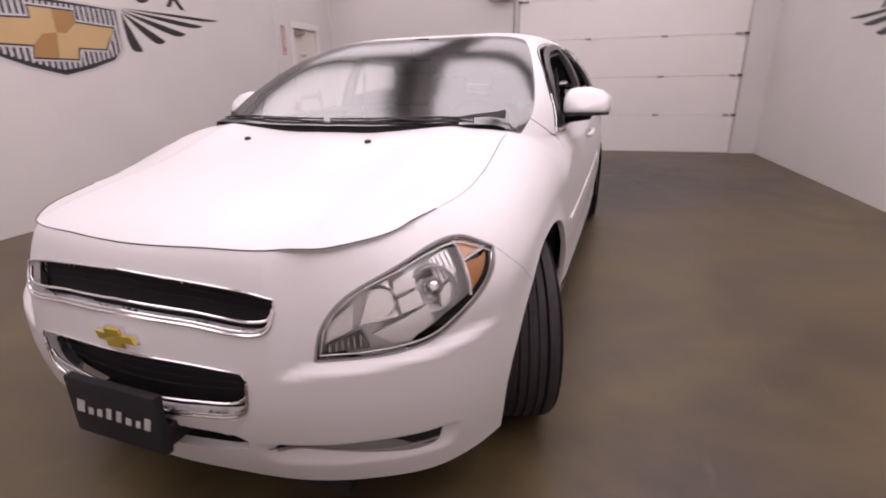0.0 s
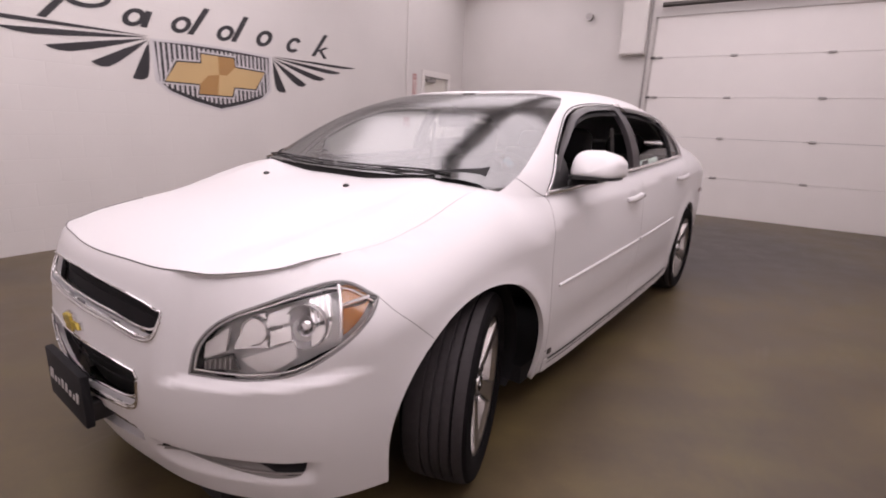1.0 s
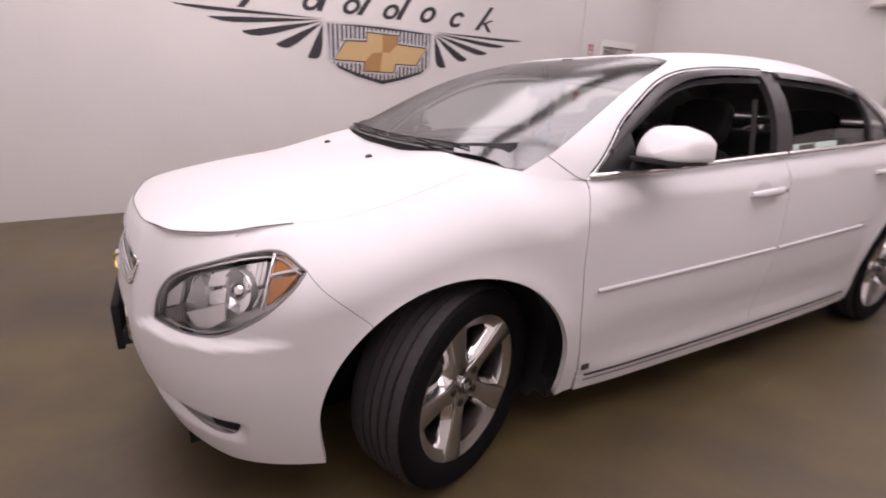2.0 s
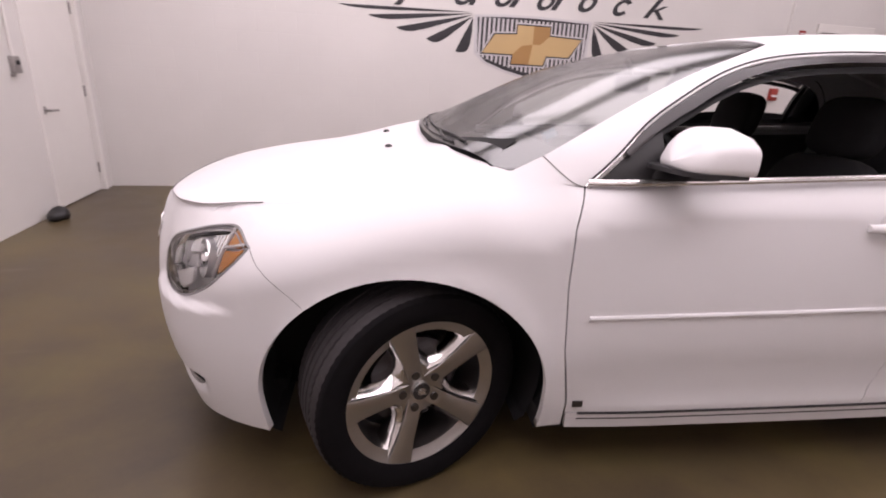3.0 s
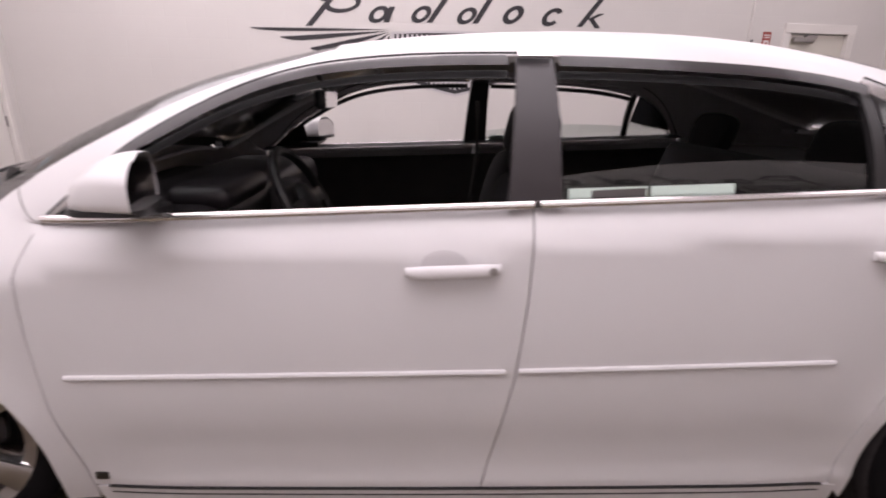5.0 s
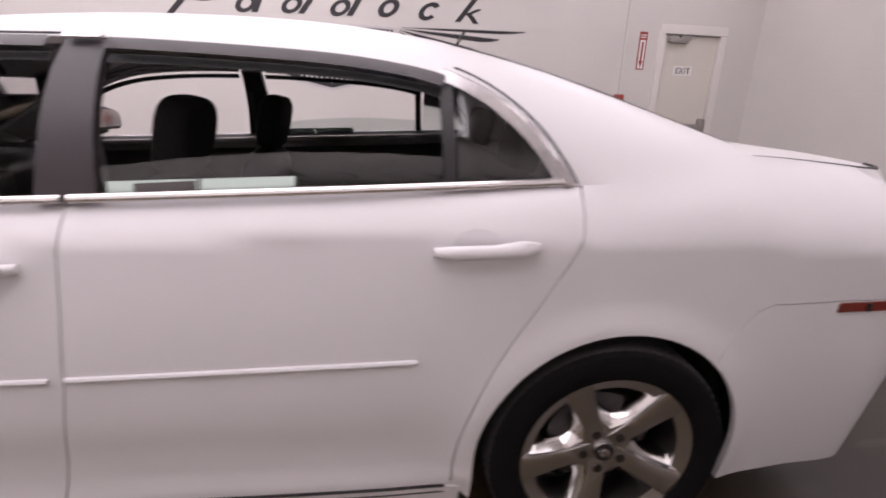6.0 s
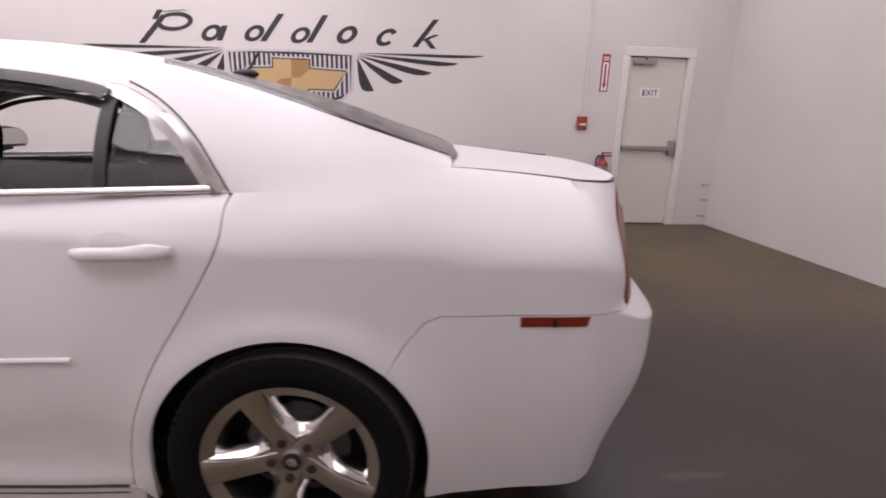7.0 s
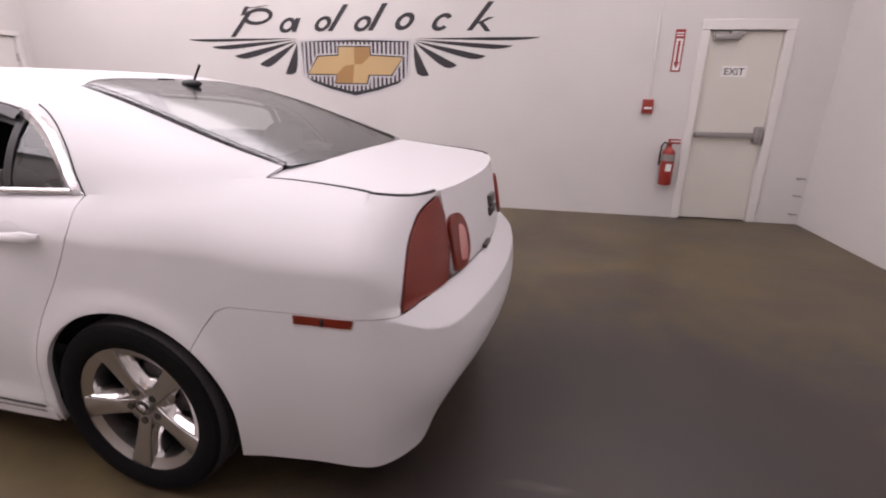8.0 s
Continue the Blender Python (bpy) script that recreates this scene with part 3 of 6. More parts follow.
pull = thing("fire_alarm_pull", "red fire alarm pull station on the white wall", "fire alarm", pose(5.37, ROOM_Y1, 1.245))
part("case", box_bm(-0.055, 0.055, -0.05, 0.0, -0.075, 0.075, 0.006), M_ALARM, pull)
part("handle", box_bm(-0.04, 0.04, -0.062, -0.049, -0.03, -0.005, 0.004), M_WHITE, pull, "white pull handle")
part("conduit", cyl(bmesh.new(), (0, -0.012, 0.075), (0, -0.012, ROOM_H - 1.245), 0.009, seg=8), M_FRAME, pull, "white conduit")

sg = thing("fire_sign", "red and white arrow sign over the extinguisher", "sign", pose(5.60, ROOM_Y1, 1.82))
part("plate", box_bm(-0.05, 0.05, -0.004, 0.0, -0.21, 0.21), M_ALARM, sg, "red plate", flat=True)
part("field", box_bm(-0.034, 0.034, -0.0055, -0.004, -0.195, 0.12), M_WHITE, sg, "white field", flat=True)
bm = slab(bmesh.new(), [(-0.012, 0.10), (0.012, 0.10), (0.012, -0.11), (0.028, -0.11), (0.0, -0.185), (-0.028, -0.11), (-0.012, -0.11)], 0.0055, 0.007, lambda a, b, h: (a, -h, b))
part("arrow", bm, M_ALARM, sg, "red arrow", flat=True)
for z in (0.15, 0.175):
    part("bar", box_bm(-0.036, 0.036, -0.0055, -0.004, z - 0.006, z + 0.006), M_WHITE, sg, flat=True)

ex = thing("fire_extinguisher", "red fire extinguisher hanging on the white wall", "fire extinguisher", pose(5.65, ROOM_Y1 - 0.095, 0.40))
bm = bmesh.new()
lathe(bm, [(0.0, 0.0), (0.062, 0.0), (0.070, 0.012), (0.070, 0.34), (0.060, 0.38), (0.030, 0.405), (0.022, 0.42), (0.0, 0.42)], 28)
bmesh.ops.rotate(bm, verts=bm.verts, matrix=Matrix.Rotation(radians(90), 3, "X"))
bmesh.ops.recalc_face_normals(bm, faces=bm.faces)
part("cylinder", bm, M_ALARM, ex, "red painted cylinder")
part("band", cyl(bmesh.new(), (0, 0, 0.27), (0, 0, 0.345), 0.0715, seg=28, caps=False), M_GREYMETAL, ex, "grey label band")
part("label_plate", box_bm(-0.03, 0.03, -0.074, -0.069, 0.16, 0.24), M_WHITE, ex, "white label", flat=True)
bm = cyl(bmesh.new(), (0, 0, 0.415), (0, 0, 0.455), 0.02, seg=14)
box(bm, -0.02, 0.11, -0.013, 0.013, 0.455, 0.475, 0.004)
box(bm, -0.02, 0.10, -0.011, 0.011, 0.492, 0.508, 0.004)
box(bm, -0.022, 0.0, -0.012, 0.012, 0.455, 0.508, 0.003)
part("valve", bm, M_ALARM, ex, "red valve and grip")
part("hose", tube(bmesh.new(), [(-0.015, 0, 0.45), (-0.06, -0.01, 0.47), (-0.088, -0.01, 0.43), (-0.092, -0.01, 0.33), (-0.090, -0.01, 0.22)], 0.011), M_BLACK, ex, "black rubber hose")
part("bracket", box_bm(-0.02, 0.02, 0.068, 0.095, 0.20, 0.44), M_GREYMETAL, ex, flat=True)

for z in (0.12, 0.33, 0.52):
    st = thing("wall_stop", "small grey hook on the wall near the corner", "hook", pose(7.05, ROOM_Y1, z), "hooks in the corner")
    part("hook_bar", tube(bmesh.new(), [(0, 0, 0), (0, -0.05, 0), (0.02, -0.07, 0.01), (0.05, -0.07, 0.0)], 0.008), M_GREYMETAL, st)


# ---- car surfaces: left half, x rearwards from the front axle, y to the right, z up
def spline(pts, n=40):
    """Dense Catmull-Rom curve through rows of numbers."""
    p = np.array(pts, float)
    p = np.vstack([2 * p[0] - p[1], p, 2 * p[-1] - p[-2]])
    out = []
    for i in range(1, len(p) - 2):
        d0 = np.linalg.norm(p[i, :2] - p[i - 1, :2]) ** 0.5
        d1 = np.linalg.norm(p[i + 1, :2] - p[i, :2]) ** 0.5
        d2 = np.linalg.norm(p[i + 2, :2] - p[i + 1, :2]) ** 0.5
        m1 = (p[i] - p[i - 1]) / d0 - (p[i + 1] - p[i - 1]) / (d0 + d1) + (p[i + 1] - p[i]) / d1
        m2 = (p[i + 1] - p[i]) / d1 - (p[i + 2] - p[i]) / (d1 + d2) + (p[i + 2] - p[i + 1]) / d2
        m1, m2 = m1 * d1, m2 * d1
        for k in range(n):
            t = k / n
            out.append((2 * t**3 - 3 * t**2 + 1) * p[i] + (t**3 - 2 * t**2 + t) * m1 + (-2 * t**3 + 3 * t**2) * p[i + 1] + (t**3 - t**2) * m2)
    out.append(p[-2])
    return np.array(out)


def smooth(a, b, x):
    t = np.clip((x - a) / (b - a), 0, 1)
    return t * t * (3 - 2 * t)


# plan outline from the nose's middle round the left side to the tail's middle:
# x, y, inset of the top edge, height share where it starts to lean in, power of the lean, inset at the sill
OUTLINE = [(-0.956, 0.0, 0.080, 0.50, 1.5, 0.08), (-0.941, -0.20, 0.079, 0.50, 1.5, 0.08), (-0.897, -0.42, 0.077, 0.52, 1.6, 0.07),
           (-0.816, -0.60, 0.115, 0.55, 1.8, 0.06), (-0.700, -0.750, 0.180, 0.62, 2.0, 0.05), (-0.480, -0.857, 0.205, 0.70, 2.2, 0.035),
           (-0.200, -0.885, 0.190, 0.75, 2.3, 0.04), (0.080, -0.894, 0.198, 0.75, 2.1, 0.04),
           (0.190, -0.896, 0.190, 0.76, 1.9, 0.04), (0.300, -0.900, 0.124, 0.78, 1.5, 0.045), (0.420, -0.905, 0.080, 0.86, 1.15, 0.05)]
OUTLINE2 = [(1.400, -0.912, 0.076, 0.89, 1.05, 0.042), (2.300, -0.906, 0.078, 0.89, 1.05, 0.038), (2.750, -0.896, 0.090, 0.85, 1.2, 0.05),
            (3.060, -0.884, 0.130, 0.80, 1.5, 0.035), (3.280, -0.870, 0.215, 0.77, 1.55, 0.035), (3.450, -0.852, 0.225, 0.76, 1.55, 0.04),
            (3.690, -0.820, 0.195, 0.76, 1.5, 0.045), (3.838, -0.688, 0.108, 0.60, 1.6, 0.06), (3.917, -0.440, 0.074, 0.45, 1.3, 0.12),
            (3.946, -0.200, 0.066, 0.45, 1.2, 0.12), (3.954, 0.0, 0.064, 0.45, 1.2, 0.12)]
MIRROR = lambda r: (r[0], -r[1]) + r[2:]
LINE = spline([MIRROR(OUTLINE[1])] + OUTLINE + OUTLINE2 + [MIRROR(OUTLINE2[-2])])[40:-40]
ARC = np.concatenate([[0], np.cumsum(np.hypot(*np.diff(LINE[:, :2], axis=0).T))])
UMAX = ARC[-1]
ISIDE = int(np.argmin(LINE[:, 1]))
HOOD = spline([(-0.95, 0.785), (-0.88, 0.828), (-0.80, 0.860), (-0.60, 0.908), (-0.30, 0.956), (0.0, 0.993), (0.25, 1.014), (0.5, 1.03)], 20)
TRUNK = spline([(2.9, 1.142), (3.2, 1.142), (3.5, 1.118), (3.72, 1.096), (3.86, 1.083), (3.96, 1.058)], 20)
CROWN = spline([(-0.20, 0.94), (-0.05, 0.992), (0.10, 1.052), (0.35, 1.168), (0.65, 1.302), (0.90, 1.374), (1.10, 1.412), (1.40, 1.442),
                (1.80, 1.455), (2.15, 1.442), (2.45, 1.400), (2.75, 1.328), (3.05, 1.228), (3.30, 1.138), (3.50, 1.05)], 20)
SILL = 0.19
WHEELS = ((-0.046, 0.330), (2.842, 0.330))


def top(x, y):
    """Height of bonnet, waistline and boot."""
    ridge = 0.43 + 0.10 * (x + 0.9)
    hood = np.interp(x, HOOD[:, 0], HOOD[:, 1]) - 0.074 * (np.abs(y) / 0.72) ** 2.4 - 0.011 * smooth(-0.03, 0.05, np.abs(y) - ridge)
    hood = hood + 0.078 * smooth(-0.40, 0.18, x) * smooth(0.12, 0.66, np.abs(y))
    waist = 0.948 + 0.0415 * x
    boot = np.interp(x, TRUNK[:, 0], TRUNK[:, 1]) - 0.017 * (np.abs(y) / 0.66) ** 2.4
    a, b = smooth(0.05, 0.45, x), smooth(2.75, 3.25, x)
    return (hood * (1 - a) + waist * a) * (1 - b) + boot * b


def at_u(u):
    r = np.array([np.interp(u, ARC, LINE[:, k]) for k in range(6)])
    e = 0.004
    d = np.array([np.interp(u + e, ARC, LINE[:, k]) - np.interp(u - e, ARC, LINE[:, k]) for k in (0, 1)])
    d = d / np.maximum(np.hypot(*d), 1e-9)
    return r, np.array([-d[1], d[0]])


def rim(u):
    """The top edge of the side shell."""
    r, n = at_u(u)
    k = r[2] + 0.045 * smooth(3.66, 3.85, r[0])
    x, y = r[0] + n[0] * k, np.minimum(r[1] + n[1] * k, 0)
    return x, y, top(x, y)


def side(u, z):
    """The side shell: u along the outline, z height."""
    r, n = at_u(u)
    zt = rim(u)[2]
    f = np.clip((z - SILL) / (zt - SILL), 0, 1)
    lean = np.clip((f - r[3]) / (1 - r[3]), 0, 1)
    c = 0.45 * (1 - 0.85 * smooth(3.74, 3.90, r[0]))
    g = (1 - c) * lean ** r[4] + c * (1 - np.sqrt(np.maximum(1 - lean * lean, 0)))
    inset = r[2] * g + r[5] * np.clip(1 - f / 0.46, 0, 1) ** 1.7
    mid = smooth(0.3, 0.7, r[0]) * (1 - smooth(2.2, 2.7, r[0]))
    inset = inset + 0.026 * smooth(0.25, 0.7, r[0]) * (1 - smooth(2.2, 2.72, r[0])) * np.clip((f - 0.55) / 0.34, 0, 1) ** 1.4
    inset = inset + mid * (0.005 * np.exp(-((z - 0.40) / 0.06) ** 2) - 0.012 * (1 - smooth(0.285, 0.325, z)))
    tail = smooth(3.66, 3.85, r[0])
    edge = 0.764 - 0.066 * smooth(3.68, 3.88, r[0])
    shelf = np.clip((z - edge) / (0.788 - edge), 0, 1)
    inset = inset + 0.045 * tail * shelf - 0.026 * smooth(3.70, 3.90, r[0]) * smooth(0.28, 0.60, z) * (1 - shelf) + 0.03 * tail * (1 - smooth(0.22, 0.50, z))
    crease = 0.533 + 0.10 * np.maximum(0, u - 0.55) ** 1.2 + 0.02 * smooth(0.39, 0.5, u)
    inset = inset + 0.026 * smooth(0.40, 0.49, u) * (1 - smooth(0.86, 1.02, u)) * smooth(0.0, 0.026, z - crease)
    slot = smooth(0.32, 0.44, u) * (1 - smooth(0.80, 0.86, u))
    inset = inset + 0.036 * slot * smooth(0.270, 0.334, z) * (1 - smooth(0.342, 0.355, z))
    for cx, cz in WHEELS:
        d = np.hypot(r[0] - cx, z - cz)
        inset = inset - 0.014 * np.exp(-((d - 0.38) / 0.055) ** 2) * (1 - smooth(0.62, 0.80, f)) * (r[1] < -0.6)
    return r[0] + n[0] * inset, np.minimum(r[1] + n[1] * inset, 0), z + 0 * inset


def u_x(x):
    """Place along the outline of an x on the left side."""
    i, j = np.argmax(LINE[:, 1] < -0.55), len(LINE) - np.argmax(LINE[::-1, 1] < -0.55)
    return float(np.interp(x, LINE[i:j, 0], ARC[i:j]))


def u_back(y):
    return float(np.interp(y, LINE[ISIDE:, 1], ARC[ISIDE:]))


RIMX, RIMY, RIMZ = rim(ARC)
RI = np.argmax(RIMX > -0.45)
RJ = len(RIMX) - np.argmax(RIMX[::-1] < 3.6)


def waist(x):
    """Half width and height at the foot of the cabin."""
    return np.interp(x, RIMX[RI:RJ], -RIMY[RI:RJ]), np.interp(x, RIMX[RI:RJ], RIMZ[RI:RJ])


def cabin_z(x, y):
    """Height of windscreen, roof and rear window."""
    w, zb = waist(x)
    zc = np.interp(x, CROWN[:, 0], CROWN[:, 1])
    q = np.clip(1 - (np.abs(y) / (w + 0.004)) ** 5.6, 0, 1) ** (1 / 1.35)
    return zb + (zc - zb) * q


# ---- the car: panels cut from the surfaces above
def cabin(x, th):
    """The cabin's skin: x along the car, th from the waistline (0) to the middle of the roof (pi/2)."""
    w, zb = waist(x)
    zc = np.maximum(np.interp(x, CROWN[:, 0], CROWN[:, 1]), zb + 0.004)
    return x + 0 * th, -w * np.clip(np.cos(th), 0, 1) ** (1 / 2.8), zb + (zc - zb) * np.clip(np.sin(th), 0, 1) ** (2 / 1.35)


def th_z(x, z):
    w, zb = waist(x)
    zc = np.interp(x, CROWN[:, 0], CROWN[:, 1])
    return float(np.arcsin(np.clip((z - zb) / max(zc - zb, 1e-3), 0, 1) ** 0.675))


def th_y(x, y):
    return float(np.arccos(np.clip(abs(y) / waist(x)[0], 0, 1) ** 2.8))


def lid(x, y):
    return x + 0 * y, y + 0 * x, top(x, y)


def dense(pts, step=0.02):
    out = []
    for (a, b), (c, d) in zip(pts, pts[1:]):
        n = max(1, int(math.hypot(c - a, d - b) / step))
        out += [(a + (c - a) * k / n, b + (d - b) * k / n) for k in range(n)]
    return out + [pts[-1]]


def curve2(pts, n=8):
    """A smooth line through 2D points."""
    return [tuple(p) for p in spline(pts, n)]


def clip(poly, axis, v, keep_less):
    out = []
    for i, p in enumerate(poly):
        q = poly[i - 1]
        pi_, qi = (p[axis] <= v) == keep_less or p[axis] == v, (q[axis] <= v) == keep_less or q[axis] == v
        if pi_ != qi:
            t = (v - q[axis]) / (p[axis] - q[axis])
            c = [q[0] + t * (p[0] - q[0]), q[1] + t * (p[1] - q[1])]
            c[axis] = v
            out.append(tuple(c))
        if pi_:
            out.append(p)
    return out


def skin_normals(fn, ab, ref):
    a, b = ab[:, 0], ab[:, 1]
    e = 0.003
    p = np.stack(fn(a, b), 1)
    da = np.stack(fn(a + e, b), 1) - np.stack(fn(a - e, b), 1)
    db = np.stack(fn(a, b + e), 1) - np.stack(fn(a, b - e), 1)
    n = np.cross(da, db)
    ln = np.linalg.norm(n, axis=1)
    out = p - np.stack([np.clip(p[:, 0], -0.3, 3.1), 0 * p[:, 0], 0 * p[:, 0] + ref], 1)
    bad = ln < 1e-9
    n[bad] = out[bad]
    n[np.abs(p[:, 1]) < 1e-4, 1] = 0
    n /= np.maximum(np.linalg.norm(n, axis=1), 1e-9)[:, None]
    n[(n * out).sum(1) < 0] *= -1
    return p, n


def panel(name, poly, fn, parent, mat, step=(0.04, 0.04), lip=0.02, sides=(1,), offset=0.0, label="", ref=0.6, both=False, open_edge=None, blend=None):
    """Cuts the 2D outline from a surface as a thin shell with turned-in edges. sides: 1 left, -1 right; both: two halves in one mesh."""
    polys = poly if isinstance(poly[0], list) else [poly]
    flat = [p for q in polys for p in q]
    a0, a1 = min(p[0] for p in flat), max(p[0] for p in flat)
    b0, b1 = min(p[1] for p in flat), max(p[1] for p in flat)
    keys, ab, faces = {}, [], []
    na, nb = int((a1 - a0) / step[0]) + 1, int((b1 - b0) / step[1]) + 1
    for i, poly in ((i, q) for i in range(na) for q in polys):
        lo, hi = a0 + (a1 - a0) * i / na, a0 + (a1 - a0) * (i + 1) / na
        col = clip(clip(poly, 0, lo, False), 0, hi, True)
        if len(col) < 3:
            continue
        for j in range(nb):
            zl, zh = b0 + (b1 - b0) * j / nb, b0 + (b1 - b0) * (j + 1) / nb
            cell = clip(clip(col, 1, zl, False), 1, zh, True)
            f = []
            for p in cell:
                k = (round(p[0], 5), round(p[1], 5))
                if k not in keys:
                    keys[k] = len(ab)
                    ab.append(p)
                if not f or f[-1] != keys[k]:
                    f.append(keys[k])
            if len(f) > 1 and f[0] == f[-1]:
                f.pop()
            area = sum(ab[f[q - 1]][0] * ab[f[q]][1] - ab[f[q]][0] * ab[f[q - 1]][1] for q in range(len(f)))
            if len(f) >= 3 and len(set(f)) == len(f) and abs(area) > 1e-8:
                faces.append(f if area > 0 else f[::-1])
    ab = np.array(ab)
    p, n = skin_normals(fn, ab, ref)
    if blend is not None:
        n = blend(ab, p, n)
    verts, norms = [tuple(v) for v in p + offset * n], [tuple(v) for v in n]
    if sum(float(np.cross(p[f[1]] - p[f[0]], p[f[2]] - p[f[0]]) @ n[f[0]]) for f in faces) < 0:
        faces = [f[::-1] for f in faces]
    for poly in polys if lip else ():
        ring = dense(list(poly) + [poly[0]], min(step))[:-1]
        rp, rn = skin_normals(fn, np.array(ring), ref)
        rp = rp + offset * rn
        t = np.roll(rp, -1, 0) - np.roll(rp, 1, 0)
        s = np.cross(t, rn)
        s /= np.maximum(np.linalg.norm(s, axis=1), 1e-9)[:, None]
        mid = rp.mean(0)
        if ((rp - mid) * s).sum() < 0:
            s = -s
        base, first = len(verts), len(faces)
        r = min(0.004, lip * 0.4)
        rows = [(rp, rn), (rp + 0.15 * r * s - 0.35 * r * rn, 0.6 * rn + 0.8 * s), (rp + 0.2 * r * s - r * rn, s), (rp - 0.1 * r * s - lip * rn, s)]
        for q, m in rows:
            verts += [tuple(v) for v in q]
            norms += [tuple(v / max(np.linalg.norm(v), 1e-9)) for v in m]
        k = len(ring)
        for row in range(3):
            for i in range(k):
                j = (i + 1) % k
                if np.linalg.norm(rp[i] - rp[j]) > 0.2 or (open_edge and open_edge(*ring[i]) and open_edge(*ring[j])):
                    continue
                o = base + row * k
                f = [o + i, o + j, o + k + j, o + k + i]
                faces.append(f)
        # make the lip face outwards
        q = np.array(verts)
        for fi in range(first, len(faces)):
            f = faces[fi]
            g = np.cross(q[f[1]] - q[f[0]], q[f[2]] - q[f[0]])
            if g @ np.array(norms[f[2]]) < 0:
                faces[fi] = f[::-1]
    used = sorted({i for f in faces for i in f})
    index = {i: k for k, i in enumerate(used)}
    verts, norms, faces = [verts[i] for i in used], [norms[i] for i in used], [[index[i] for i in f] for f in faces]
    made = []
    if both:
        # the halves share their points on the middle line
        v2, n2, twin = list(verts), list(norms), {}
        for i, ((x, y, z), (nx_, ny_, nz_)) in enumerate(zip(verts, norms)):
            if abs(y) < 2e-4:
                v2[i], n2[i], twin[i] = (x, 0.0, z), (nx_, 0.0, nz_), i
            else:
                twin[i] = len(v2)
                v2.append((x, -y, z))
                n2.append((nx_, -ny_, nz_))
        f2 = faces + [[twin[i] for i in f[::-1]] for f in faces if any(twin[i] != i for i in f)]
        return add(name, mesh_from(name, v2, f2, mat, normals=n2), parent, label)
    for sd in sides:
        if sd == 1:
            me = mesh_from(name, verts, faces, mat, normals=norms)
        else:
            me = mesh_from(name, [(x, -y, z) for x, y, z in verts], [f[::-1] for f in faces], mat, normals=[(x, -y, z) for x, y, z in norms])
        made.append(add(name, me, parent[len(made)] if isinstance(parent, list) else parent, label))
    return made if len(made) > 1 else made[0]


def S(*pts):
    return [(u_x(x), z) for x, z in pts]


def arch(cx, rx, rz, a0, a1, n=26, cz=0.335):
    """Points (x, z) on a wheel opening, angles from the rear (0) over the top to the front (180)."""
    return [(cx + rx * math.cos(radians(a0 + (a1 - a0) * k / n)), cz + rz * math.sin(radians(a0 + (a1 - a0) * k / n))) for k in range(n + 1)]


def rim_line(u0, u1, n=40, drop=0.001):
    return [(u, float(rim(u)[2]) - drop) for u in np.linspace(u0, u1, n)]


def seam_normal(x):
    u = np.array([u_x(v) for v in x])
    _, a = skin_normals(side, np.stack([u, rim(u)[2] - 0.035], 1), 0.6)
    _, b = skin_normals(cabin, np.stack([x, 0 * x + 0.30], 1), 0.9)
    m = a + b
    return m / np.linalg.norm(m, axis=1)[:, None]


def blend_seam(ab, p, n):
    w = smooth(0.0, 0.10, np.abs(p[:, 2] - waist(p[:, 0])[1]))
    w = np.maximum(w, smooth(0.36, 0.42, p[:, 0]) * (1 - smooth(2.66, 2.80, p[:, 0])))
    w = np.maximum(w, smooth(3.15, 3.28, p[:, 0]))
    w = np.maximum(w, 1 - smooth(0.10, 0.22, p[:, 0]))
    k = w < 1
    out = n.copy()
    if k.any():
        s = seam_normal(p[k, 0])
        m = n[k] * w[k, None] + s * (1 - w[k, None])
        out[k] = m / np.linalg.norm(m, axis=1)[:, None]
    return out


CAR = thing("car", "white four-door sedan parked on the concrete floor, side windows lowered", "car", pose(0.0975, 0.1536, 0, 0, 0, -4.56))
FA = (-0.071, 0.420, 0.388)
RA = (2.845, 0.372, 0.372)
LAMP_TOP = curve2([(0.500, 0.580), (0.518, 0.652), (0.572, 0.714), (0.715, 0.772), (0.860, 0.802), (0.965, 0.810), (1.034, 0.777)])
LAMP_LOW = curve2([(1.034, 0.777), (0.990, 0.728), (0.900, 0.654), (0.800, 0.606), (0.675, 0.584), (0.500, 0.580)])
SEAM_A = S((-0.470, 0.740), (-0.41, 0.690), (-0.352, 0.638))
ug_top = curve2([(0.0, 0.776), (0.20, 0.766), (0.36, 0.750), (0.420, 0.736)])
ug_low = curve2([(0.422, 0.722), (0.398, 0.672), (0.20, 0.678), (0.0, 0.684)])
lg_top = curve2([(0.0, 0.580), (0.18, 0.576), (0.335, 0.564)])
lg_low = curve2([(0.345, 0.548), (0.325, 0.466), (0.18, 0.440), (0.0, 0.430)])
ls = [(0.0, 0.385), (0.20, 0.380), (0.28, 0.374), (0.310, 0.357), (0.300, 0.325), (0.25, 0.312), (0.0, 0.300)]


def lamp_z(*pts):
    """Places inside the head lamp: the lamp droops towards the nose."""
    return [(u, z - 0.038 + 0.034 * min(1.0, max(0.0, (u - 0.5) / 0.46))) for u, z in pts]


